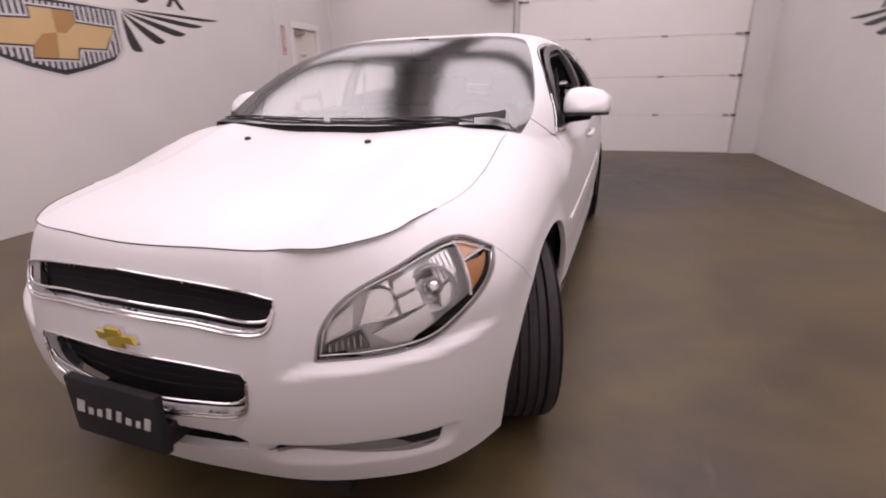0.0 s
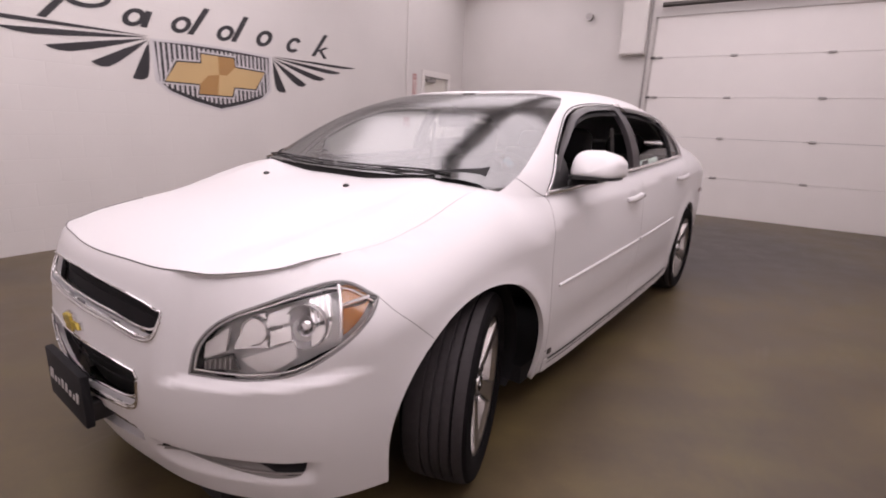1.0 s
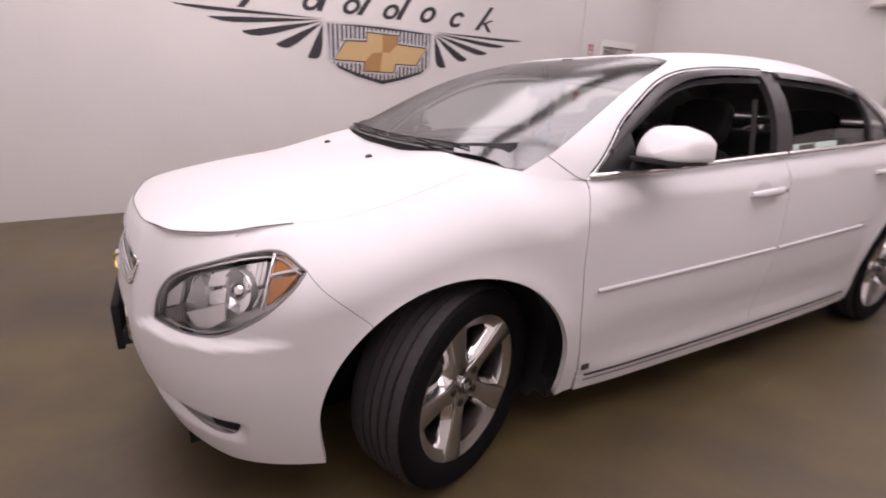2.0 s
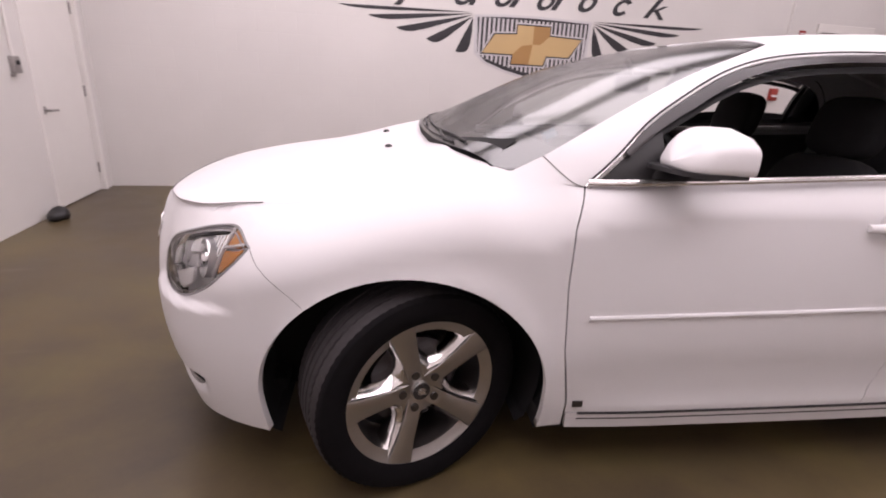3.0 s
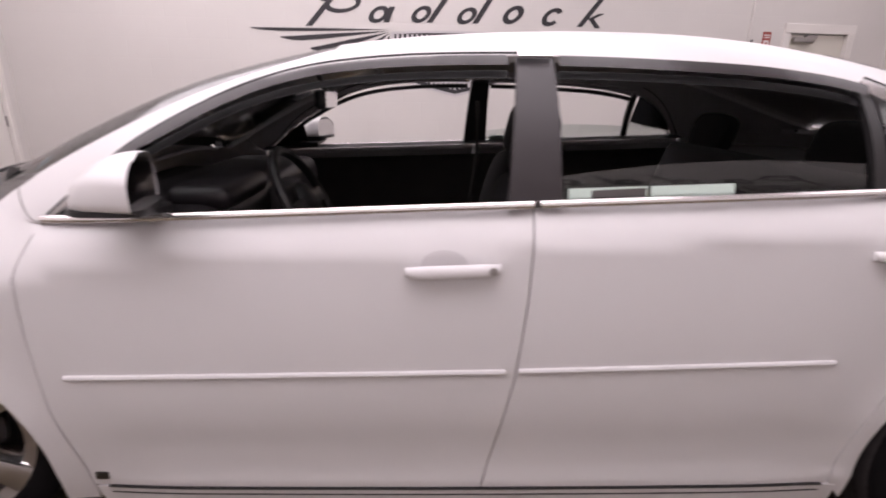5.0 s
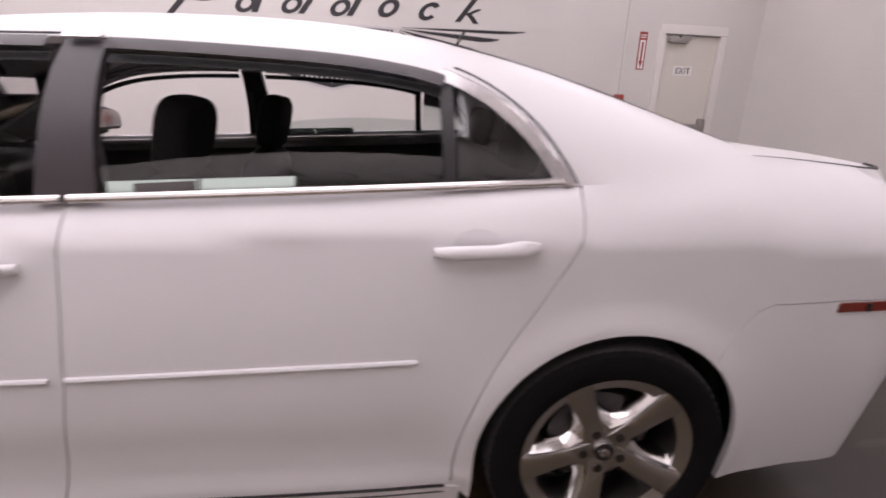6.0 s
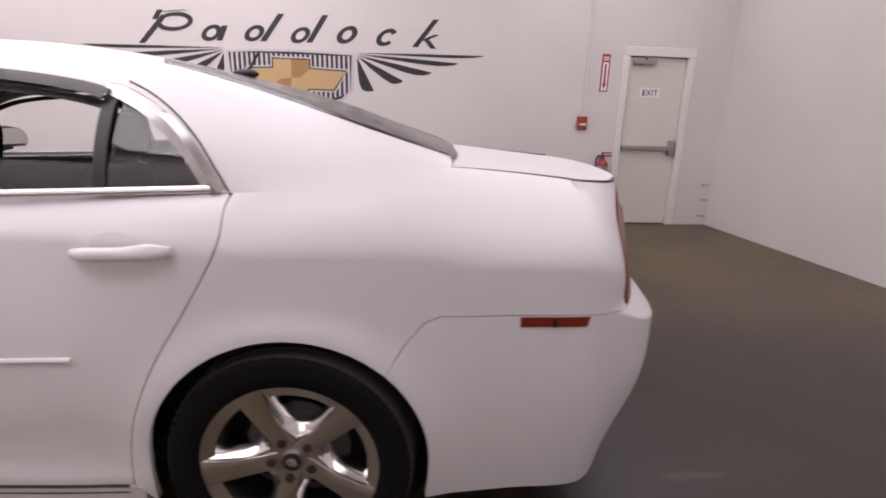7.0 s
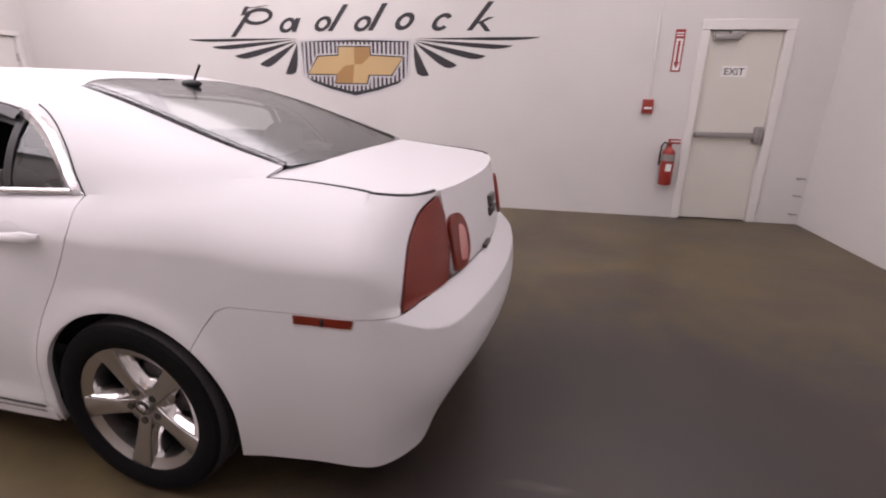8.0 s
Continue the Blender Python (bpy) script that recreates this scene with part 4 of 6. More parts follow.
# front bumper cover: one piece from wheel opening to wheel opening
fa_front = [(FA[0] - FA[1] + 0.012, 0.205), (FA[0] - FA[1] + 0.004, 0.27)] + arch(*FA, 180, 131)
fascia = [(0.0, 0.205)] + [(u, 0.205) for u in np.linspace(0.1, u_x(fa_front[0][0]), 20)]
fascia += S(*fa_front) + SEAM_A[::-1] + LAMP_LOW[:-1]
fascia += [LAMP_TOP[0]] + LAMP_TOP[1:27]
u_top = LAMP_TOP[26][0]
fascia += rim_line(u_top, 0.0, 60, 0.0)
fascia += ug_top + ug_low + lg_top + lg_low + ls
BUMPER = panel("front_bumper", fascia, side, CAR, M_PAINT, (0.022, 0.011), 0.022, both=True, label="white front bumper cover", open_edge=lambda u, z: u < 0.001)

# grilles, slots and their chrome
def grille(name, hi, lo, depth, bars, frame_r):
    outline = hi + lo
    zc = sum(p[1] for p in outline) / len(outline)
    big = [(u * 1.12, zc + (z - zc) * 1.4) for u, z in outline]
    back = panel("grille_back", big, lambda u, z: tuple(c + d for c, d in zip(side(u, z), (depth, 0, 0))), CAR, M_DARK, (0.06, 0.05), 0, both=True)
    back.name = name
    def row_at(f, dx, sgn, dz=0.0):
        row = []
        for k in range(23):
            q = hi[int(round(k * (len(hi) - 1) / 22))]
            zl = np.interp(q[0], [r[0] for r in lo[::-1]], [r[1] for r in lo[::-1]])
            x, y, z = side(q[0], zl + (q[1] - zl) * f)
            row.append((float(x) + dx, sgn * float(y), float(z) + dz))
        return row
    for sgn in (1, -1):
        for f in bars:
            part("grille_bar", tube(bmesh.new(), row_at(f, 0.034, sgn), 0.0022, 6), M_DARK, back)
        part("chrome_bar", tube(bmesh.new(), row_at(0.22, 0.004, sgn), 0.0038, 10), M_CHROME, back, "chrome grille bar")
        pts = []
        for p in outline:
            x, y, z = side(*p)
            pts.append((float(x) - 0.003, sgn * float(y), float(z)))
        lip = [(u_, z_ - 0.010) for u_, z_ in lo]
        part("chrome_lip", tube(bmesh.new(), [(float(q[0]) - 0.002, sgn * float(q[1]), float(q[2])) for q in (side(*p) for p in lip)], 0.0044, 10), M_CHROME, back, "broad chrome lip under the grille")
        part("chrome_frame", tube(bmesh.new(), pts, frame_r, 8), M_CHROME, back, "chrome grille frame")
    return back


grille("upper_grille", ug_top, ug_low, 0.045, (0.4, 0.6, 0.8), 0.0024)
grille("lower_grille", lg_top, lg_low, 0.06, (0.38, 0.55, 0.7, 0.85), 0.0024)
panel("lower_slot", ls, lambda u, z: tuple(c + d for c, d in zip(side(u, z), (0.05, 0, 0))), CAR, M_DARK, (0.06, 0.03), 0, both=True, label="dark lower air slot")
for sd in (1, -1):
    # grey panel: the recess's shading put into colour
    f = panel("fog_recess_shade", curve2([(0.350, 0.331), (0.480, 0.342), (0.620, 0.346), (0.760, 0.346), (0.822, 0.334)], 5) + curve2([(0.822, 0.334), (0.806, 0.302), (0.740, 0.292), (0.600, 0.301), (0.470, 0.314), (0.350, 0.327)], 5)[1:], side, CAR, M_RECESS_SHADE, (0.02, 0.008), 0, sides=(sd,), offset=0.002, label="grey panel painting the shade in the bumper recess")
    panel("fog_pocket", curve2([(0.640, 0.338), (0.720, 0.346), (0.790, 0.344), (0.820, 0.332), (0.806, 0.304), (0.750, 0.300), (0.690, 0.318), (0.640, 0.338)], 5)[:-1], side, f, M_DARK, (0.02, 0.008), 0, sides=(sd,), offset=0.004, label="dark pocket at the end of the recess")
    # dark line paints the shade under the overhang; the grey one is a blade
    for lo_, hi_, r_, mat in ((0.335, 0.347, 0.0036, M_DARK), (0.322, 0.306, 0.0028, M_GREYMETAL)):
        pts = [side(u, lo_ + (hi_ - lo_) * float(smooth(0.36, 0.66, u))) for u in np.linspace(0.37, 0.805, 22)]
        part("slot_blade_or_shade", tube(bmesh.new(), [(float(x) - 0.004, sd * (float(y) - 0.004), float(z)) for x, y, z in pts], r_, 8), mat, f)

# emblem on the nose, plate holder under it
def nose(u, z, out=0.0, sd=1):
    p, n = skin_normals(side, np.array([[u, z]]), 0.6)
    q = p[0] + out * n[0]
    return (float(q[0]), sd * float(q[1]), float(q[2]))


cross_o = [(-0.030, 0.028), (0.030, 0.028), (0.028, 0.011), (0.078, 0.010), (0.066, -0.014), (0.028, -0.013), (0.026, -0.030), (-0.034, -0.030), (-0.032, -0.013), (-0.080, -0.014), (-0.066, 0.010), (-0.030, 0.011)]
nx = float(side(0.0, 0.622)[0])
part("emblem_rim", slab(bmesh.new(), [(a * 1.12, b * 1.18) for a, b in cross_o], 0.0, 0.010, lambda a, b, h: (nx - 0.002 - h + 0.9 * a * a, 0.80 * a, 0.620 + 0.80 * b)), M_CHROME, CAR, "chrome rim of the emblem", flat=True)
part("emblem", slab(bmesh.new(), cross_o, 0.010, 0.016, lambda a, b, h: (nx - 0.002 - h + 0.9 * a * a, 0.80 * a, 0.620 + 0.80 * b)), M_GOLDMETAL, CAR, "gold cross-shaped emblem", flat=True)
px = float(side(0.0, 0.44)[0])
holder = part("plate_holder", box_bm(px - 0.034, px - 0.010, -0.122, 0.190, 0.326, 0.492, 0.005), M_DARK, CAR, "black plate holder with a pale unreadable line")
for k, (y, w, h) in enumerate(((-0.118, 0.020, 0.030), (-0.082, 0.012, 0.016), (-0.050, 0.012, 0.018), (-0.018, 0.012, 0.026), (0.016, 0.012, 0.026), (0.050, 0.013, 0.016), (0.082, 0.010, 0.016), (0.112, 0.014, 0.028))):
    w, y = 0.80 * w, 0.035 - y
    w = 0.85 * w
    bar = [(y - w, 0.394), (y + w, 0.394), (y + w - 0.4 * h, 0.394 + 1.25 * h), (y - w - 0.4 * h, 0.394 + 1.25 * h)]
    part("text_bar", slab(bmesh.new(), bar, 0.0345, 0.0360, lambda a, b, h: (px - h, a, b)), M_SILVER, holder, "pale unreadable lettering bar", flat=True)
part("bracket", box_bm(px - 0.02, px + 0.05, 0.14, 0.19, 0.34, 0.40, 0.004), M_BLACK, holder)
part("bracket", box_bm(px - 0.02, px + 0.05, -0.12, -0.07, 0.34, 0.40, 0.004), M_BLACK, holder)

# thin dark gap between bumper cover and wing
for sd in (1, -1):
    part("bumper_gap", tube(bmesh.new(), [nose(*p, -0.0008, sd) for p in dense([LAMP_LOW[0]] + SEAM_A, 0.015)], 0.0013, 6), M_SLOT, BUMPER, "dark shut line")

# head lamps: dish, projectors, amber corner and clear lens
for sd in (1, -1):
    lamp = panel("headlight", LAMP_TOP[:-1] + LAMP_LOW[:-1], side, CAR, M_CLEAR, (0.05, 0.04), 0, sides=(sd,), offset=0.001, label="clear headlight with chrome reflectors and amber corner")
    ring = LAMP_TOP[:-1] + LAMP_LOW[:-1]
    part("bezel", tube(bmesh.new(), [nose(*p, -0.003, sd) for p in dense(ring + ring[:1], 0.02)], 0.0052, 6), M_GASKET, lamp, "dark lamp surround")
    small = [(0.775 + (a - 0.775) * 0.955, 0.698 + (b - 0.698) * 0.90) for a, b in ring]
    part("inner_rim", tube(bmesh.new(), [nose(*p, -0.006, sd) for p in dense(small + small[:1], 0.02)], 0.0028, 6), M_REFLECT, lamp, "chrome line inside the lamp")
    panel("reflector_dish", ring, side, lamp, M_DISH, (0.04, 0.03), 0, sides=(sd,), offset=-0.055)
    def at_lamp(u, f):
        """A place in the lamp: u along it, f from its lower (0) to its upper edge (1)."""
        lo_ = np.interp(u, [p[0] for p in LAMP_LOW[::-1]], [p[1] for p in LAMP_LOW[::-1]])
        hi_ = np.interp(u, [p[0] for p in LAMP_TOP], [p[1] for p in LAMP_TOP])
        return (u, float(lo_ + (hi_ - lo_) * f))
    for facet, depth, mat, label in (
            (((0.528, 0.42), (0.532, 0.84), (0.598, 0.84), (0.594, 0.44)), -0.020, M_GREYLAMP, "bright inner reflector facet"),
            (((0.612, 0.46), (0.640, 0.90), (0.690, 0.93), (0.706, 0.42)), -0.030, M_REFLECT, "chrome reflector wedge"),
            (((0.700, 0.70), (0.704, 0.88), (0.770, 0.90), (0.768, 0.70)), -0.022, M_GREYLAMP, "bright reflector box"),
            (((0.715, 0.44), (0.712, 0.64), (0.772, 0.66), (0.780, 0.46)), -0.026, M_REFLECT, "chrome reflector box"),
            (((0.640, 0.30), (0.790, 0.44), (0.800, 0.20), (0.730, 0.08), (0.690, 0.10)), -0.014, M_GREYLAMP, "bright lower reflector wing"),
            (((0.842, 0.56), (0.838, 0.90), (0.905, 0.90), (0.902, 0.58)), -0.018, M_GREYLAMP, "bright ribbed reflector"),
            (((0.838, 0.26), (0.840, 0.50), (0.898, 0.52), (0.884, 0.28)), -0.024, M_REFLECT, "chrome side reflector"),
            (((0.530, 0.08), (0.530, 0.34), (0.612, 0.38), (0.630, 0.10)), -0.020, M_SLOT, "dark ribbed lower corner")):
        panel("facet", [at_lamp(*p) for p in facet], side, lamp, mat, (0.03, 0.03), 0.012, sides=(sd,), offset=depth, label=label)
    for k in range(4):
        a_, b_ = at_lamp(0.848 + 0.015 * k, 0.58), at_lamp(0.846 + 0.016 * k, 0.89)
        part("reflector_rib", tube(bmesh.new(), [nose(*a_, -0.017, sd), nose(*b_, -0.017, sd)], 0.0022, 6), M_CHROME, lamp)
    for k in range(6):
        a_, b_ = at_lamp(0.535 + 0.015 * k, 0.12), at_lamp(0.535 + 0.015 * k, 0.32)
        part("reflector_rib", tube(bmesh.new(), [nose(*a_, -0.018, sd), nose(*b_, -0.018, sd)], 0.0016, 6), M_REFLECT, lamp)
    for u, f, r, ball in ((0.662, 0.66, 0.034, 0.0), (0.812, 0.56, 0.054, 0.52)):
        p, n = skin_normals(side, np.array([at_lamp(u, f)]), 0.6)
        d = (Vector(n[0]) * 0.55 + Vector((-0.75, -0.25, 0.0))).normalized()
        c = Vector(p[0]) - d * 0.045
        bm = bmesh.new()
        lathe(bm, [(0.004, 0.030), (r * 0.45, 0.022), (r * 0.8, 0.004), (r, -0.020), (r + 0.003, -0.022), (r + 0.004, 0.0)], 28)
        m = Matrix.Translation(c) @ d.to_track_quat("-Y", "Z").to_matrix().to_4x4()
        bmesh.ops.transform(bm, matrix=m, verts=bm.verts)
        if sd == -1:
            for v in bm.verts:
                v.co.y = -v.co.y
        bmesh.ops.recalc_face_normals(bm, faces=bm.faces)
        part("reflector", bm, M_REFLECT, lamp, "chrome reflector bowl")
        if not ball:
            continue
        bm = bmesh.new()
        bmesh.ops.create_icosphere(bm, subdivisions=3, radius=r * ball, matrix=Matrix.Translation(c + d * 0.006))
        if sd == -1:
            for v in bm.verts:
                v.co.y = -v.co.y
        part("projector_lens", bm, M_CHROME, lamp, "round projector lens")
    panel("amber_corner", curve2(lamp_z((0.940, 0.812), (0.978, 0.815), (1.020, 0.797), (0.990, 0.780), (0.932, 0.774)), 4), side, lamp, M_AMBER, (0.03, 0.02), 0.01, sides=(sd,), offset=-0.012, label="amber side reflector")
    panel("amber_corner", curve2(lamp_z((0.930, 0.764), (0.990, 0.772), (1.008, 0.780), (0.968, 0.736), (0.922, 0.700)), 4), side, lamp, M_AMBER, (0.03, 0.02), 0.01, sides=(sd,), offset=-0.012, label="amber side reflector")
    for a, b in (((0.915, 0.690), (0.936, 0.820)), ((0.925, 0.768), (1.03, 0.792))):
        part("lamp_rib", tube(bmesh.new(), [nose(*lamp_z((a[0] + (b[0] - a[0]) * k / 5, a[1] + (b[1] - a[1]) * k / 5))[0], -0.008, sd) for k in range(6)], 0.005, 6), M_REFLECT, lamp)

# wings
fender = S(*SEAM_A[:0]) + [LAMP_TOP[26]] + LAMP_TOP[27:] + SEAM_A
fender += S(*arch(*FA, 130.5, 0)) + S((FA[0] + FA[1] + 0.001, 0.27), (FA[0] + FA[1] - 0.004, 0.205), (0.425, 0.205), (0.423, 0.30), (0.386, 0.50), (0.370, 0.70), (0.372, 0.86), (0.399, 0.94))
fender += rim_line(u_x(0.410), u_top, 110, 0.0)
panel("fender", fender, side, CAR, M_PAINT, (0.035, 0.03), 0.022, sides=(1, -1), label="white front wing", blend=blend_seam,
      open_edge=lambda u, z: u_x(0.185) < u < u_x(0.41) and abs(z - float(rim(u)[2])) < 0.006)

# doors
FD_FRONT = [(0.430, 0.262), (0.428, 0.32), (0.391, 0.50), (0.375, 0.70), (0.377, 0.86), (0.404, 0.94)]
FD_REAR = [(1.560, 1.00), (1.548, 0.80), (1.525, 0.60), (1.490, 0.42), (1.455, 0.262)]
fd = S(*FD_FRONT) + rim_line(u_x(0.414), u_x(1.560), 30) + S(*FD_REAR) + S(*[(x, 0.262) for x in np.linspace(1.40, 0.47, 16)])
fdoors = panel("front_door", fd, side, CAR, M_PAINT, (0.05, 0.03), 0.025, sides=(1, -1), label="white front door")
RD_FRONT = [(x + 0.005, z) for x, z in FD_REAR[::-1]]
RD_REAR = curve2([(2.708, 1.03), (2.700, 0.95), (2.625, 0.809), (2.520, 0.640), (2.450, 0.48), (2.420, 0.36), (2.412, 0.262)], 4)
rd = S(*RD_FRONT) + rim_line(u_x(1.567), u_x(2.712), 30) + S(*RD_REAR) + S(*[(x, 0.262) for x in np.linspace(2.38, 1.50, 16)])
rdoors = panel("rear_door", rd, side, CAR, M_PAINT, (0.05, 0.03), 0.025, sides=(1, -1), label="white rear door")
rocker = S(*[(x, 0.256) for x in np.linspace(0.434, 2.44, 40)]) + S((2.44, 0.20)) + S(*[(x, 0.196) for x in np.linspace(2.42, 0.44, 40)])
panel("sill_panel", rocker, side, CAR, M_PAINT, (0.06, 0.02), 0.02, sides=(1, -1), label="white sill under the doors", offset=0.003)
for sd in (1, -1):
    for z, r in ((0.259, 0.0045), (0.236, 0.0030)):
        part("sill_joint", tube(bmesh.new(), [nose(u_x(x), z, 0.002, sd) for x in np.linspace(0.47, 2.40, 30)], r, 6), M_BLACK, CAR, "dark joint over the sill")
for sd, dr in ((1, 0), (-1, 1)):
    for door, x0, x1, z0, z1 in ((fdoors[dr], 0.446, 1.502, 0.604, 0.625), (rdoors[dr], 1.536, 2.322, 0.626, 0.647)):
        pts = [nose(u_x(x), z0 + (z1 - z0) * k / 19, 0.001, sd) for k, x in enumerate(np.linspace(x0, x1, 20))]
        bm = bmesh.new()
        tube(bm, pts, 0.0075, 8)
        part("door_moulding", bm, M_PAINT, door, "white rubbing strip")
    for door, x0, z0, x1, z1 in ((fdoors[dr], 1.262, 0.874, 1.482, 0.884), (rdoors[dr], 2.358, 0.919, 2.598, 0.932)):
        # grip bar; a flush grey disc paints the shade of the cup behind it
        xm, zm = (x0 + x1) / 2 - 0.02, (z0 + z1) / 2
        cup = [(u_x(xm) + 0.055 * math.cos(2 * math.pi * k / 20), zm + 0.012 + 0.034 * math.sin(2 * math.pi * k / 20)) for k in range(20)]
        panel("handle_cup_shade", cup, side, door, M_SILVER, (0.02, 0.02), 0, sides=(sd,), offset=0.0012, label="flush grey disc painting the shade of the handle cup")
        bm = bmesh.new()
        rows = []
        for k in range(17):
            t = k / 16
            x, z = x0 + (x1 - x0) * t, z0 + (z1 - z0) * t
            e = min(1, min(t, 1 - t) / 0.16)
            out = 0.002 + 0.024 * e ** 0.6
            h = 0.011 + 0.006 * e
            rows.append([nose(u_x(x), z + h * math.sin(a), out + 0.012 * math.cos(a), sd) for a in np.linspace(0, 2 * math.pi, 13)[:-1]])
        vs = [[bm.verts.new(p) for p in r] for r in rows]
        for r, s in zip(vs, vs[1:]):
            for k in range(12):
                bm.faces.new((r[k], r[(k + 1) % 12], s[(k + 1) % 12], s[k]))
        bm.faces.new(vs[0])
        bm.faces.new(vs[-1])
        bmesh.ops.recalc_face_normals(bm, faces=bm.faces)
        part("door_handle", bm, M_PAINT, door, "white grip handle")
    part("key_lock", cyl(bmesh.new(), nose(u_x(1.462), 0.884, 0.030, sd), nose(u_x(1.462), 0.884, 0.0385, sd), 0.009, seg=14), M_GREYMETAL, fdoors[dr])
    bx, by, bz = nose(u_x(0.462), 0.298, 0.0, sd)
    part("badge", box_bm(bx - 0.016, bx + 0.016, by - 0.005, by + 0.005, bz - 0.010, bz + 0.010), M_STEEL, fdoors[dr], "small dark badge", flat=True)

# rear quarter and rear bumper
quarter = S(*[(x + 0.005, z) for x, z in RD_REAR[::-1]])
quarter = S((RA[0] - RA[1] - 0.004, 0.205), (2.420, 0.262)) + quarter[1:]
UT = 5.31
quarter += rim_line(u_x(2.72), 5.635, 70, 0.0)
TL = [(5.635, float(rim(5.635)[2]) - 0.004), (5.634, 1.080)] + curve2([(5.612, 1.076), (5.480, 1.034), (5.385, 0.960), (5.337, 0.868), (5.316, 0.766)], 6)
quarter += TL
quarter += [(UT - 0.01, 0.764)] + [(u, 0.766 + 0.004 * (UT - u) / 0.5) for u in np.linspace(UT - 0.05, u_x(3.24), 14)] + S((3.195, 0.752), (3.145, 0.690))
quarter += S(*arch(*RA, 47.6, 180)) + S((RA[0] - RA[1] - 0.002, 0.27))
panel("quarter_panel", quarter, side, CAR, M_PAINT, (0.035, 0.03), 0.022, sides=(1, -1), label="white rear quarter panel", blend=blend_seam,
      open_edge=lambda u, z: u_x(2.74) < u < u_x(3.22) and abs(z - float(rim(u)[2])) < 0.006)
rear_lo = S((RA[0] + RA[1] - 0.006, 0.205), (RA[0] + RA[1] - 0.001, 0.27)) + S(*arch(*RA, 0, 47.1)) + S((3.148, 0.688), (3.198, 0.749)) + [(u, 0.762 + 0.004 * (UT - u) / 0.5) for u in np.linspace(u_x(3.24), UT - 0.01, 14)]
rear_lo += [(UT + 0.018, 0.766), (5.40, 0.780), (5.48, 0.787), (5.58, 0.789)] + [(u, 0.788) for u in np.linspace(5.65, UMAX, 8)] + [(u, 0.205) for u in np.linspace(UMAX, u_x(3.24), 24)]
panel("rear_bumper", rear_lo, side, CAR, M_PAINT, (0.02, 0.008), 0.022, both=True, label="white rear bumper cover", open_edge=lambda u, z: u > UMAX - 0.001)
for sd in (1, -1):
    mk = panel("side_marker", [(4.990, 0.736), (4.990, 0.762), (5.175, 0.762), (5.168, 0.736)], side, CAR, M_RED, (0.04, 0.02), 0.008, sides=(sd,), offset=0.004, label="red side marker lamp")
    part("marker_divider", tube(bmesh.new(), [nose(5.08, 0.737, 0.005, sd), nose(5.08, 0.761, 0.005, sd)], 0.006, 6), M_GLOSSBLACK, mk)
    tail = panel("tail_light", curve2([(5.615, 1.068), (5.488, 1.027), (5.395, 0.956), (5.347, 0.866), (5.326, 0.771)], 5) + [(5.40, 0.783), (5.48, 0.791), (5.590, 0.796), (5.630, 0.88), (5.635, 1.01)], side, CAR, M_RED, (0.03, 0.03), 0.02, sides=(sd,), offset=0.005, label="red tail light wrapping round the corner")
    lidlamp = panel("lid_lamp", curve2([(5.645, 0.808), (5.642, 0.90), (5.652, 0.985), (5.72, 0.992), (5.775, 0.93), (5.780, 0.85), (5.735, 0.808), (5.645, 0.808)], 5)[:-1], side, CAR, M_RED, (0.03, 0.03), 0.016, sides=(sd,), offset=0.016, label="red lamp on the boot lid")
    panel("reverse_lens", curve2([(5.690, 0.835), (5.687, 0.90), (5.702, 0.958), (5.740, 0.935), (5.752, 0.87), (5.735, 0.83), (5.690, 0.835)], 4)[:-1], side, lidlamp, M_PINK, (0.03, 0.03), 0.004, sides=(sd,), offset=0.019, label="pale reversing lens")
# boot lid: rear face and top
face = [(u, 0.797) for u in np.linspace(5.642, UMAX, 12)] + rim_line(UMAX, 5.642, 24)
panel("boot_lid_face", face, side, CAR, M_PAINT, (0.035, 0.03), 0.012, both=True, label="white rear face of the boot lid", open_edge=lambda u, z: u > UMAX - 0.001)
def rim_xy(u0, u1, n=40, inset=0.008):
    out = []
    for u in np.linspace(u0, u1, n):
        x, y, z = rim(u)
        out.append((float(x), float(min(y + inset, 0.0))))
    return out


lid_edge = rim_xy(u_x(3.20), 5.60, 60, 0.015) + rim_xy(5.61, UMAX, 40, 0.0)
lid_poly = [(3.285, 0.0), (3.280, -0.25), (3.268, -0.42), (3.255, -0.52)] + [p for p in lid_edge if p[0] > 3.262]
BOOT = panel("boot_lid", lid_poly, lid, CAR, M_PAINT, (0.035, 0.035), 0.02, both=True, label="white boot lid", open_edge=lambda x, y: y > -0.001)
for sd in (1, -1):
    # black tube in place of the lid gap's shadow, rising rearwards
    gap = [rim(u) for u in np.linspace(u_x(3.27), 5.60, 60)]
    part("lid_gap_shade", tube(bmesh.new(), [(float(x), sd * min(float(y) + 0.011, 0.0), float(z) - 0.0050 + 0.0075 * k / 59) for k, (x, y, z) in enumerate(gap)], 0.0062, 6), M_BLACK, BOOT, "black line painting the shade in the lid gap")
for i, (y, z, w, h) in enumerate(((0.06, 0.95, 0.05, 0.022), (0.06, 0.905, 0.06, 0.016), (-0.12, 0.805, 0.05, 0.008))):
    ub = u_back(-y)
    x = float(side(ub, z)[0])
    part("badge", box_bm(x - 0.004, x + 0.014, y - w, y + w, z - h, z + h, 0.002), M_STEEL, BOOT, "dark metal badge bar")

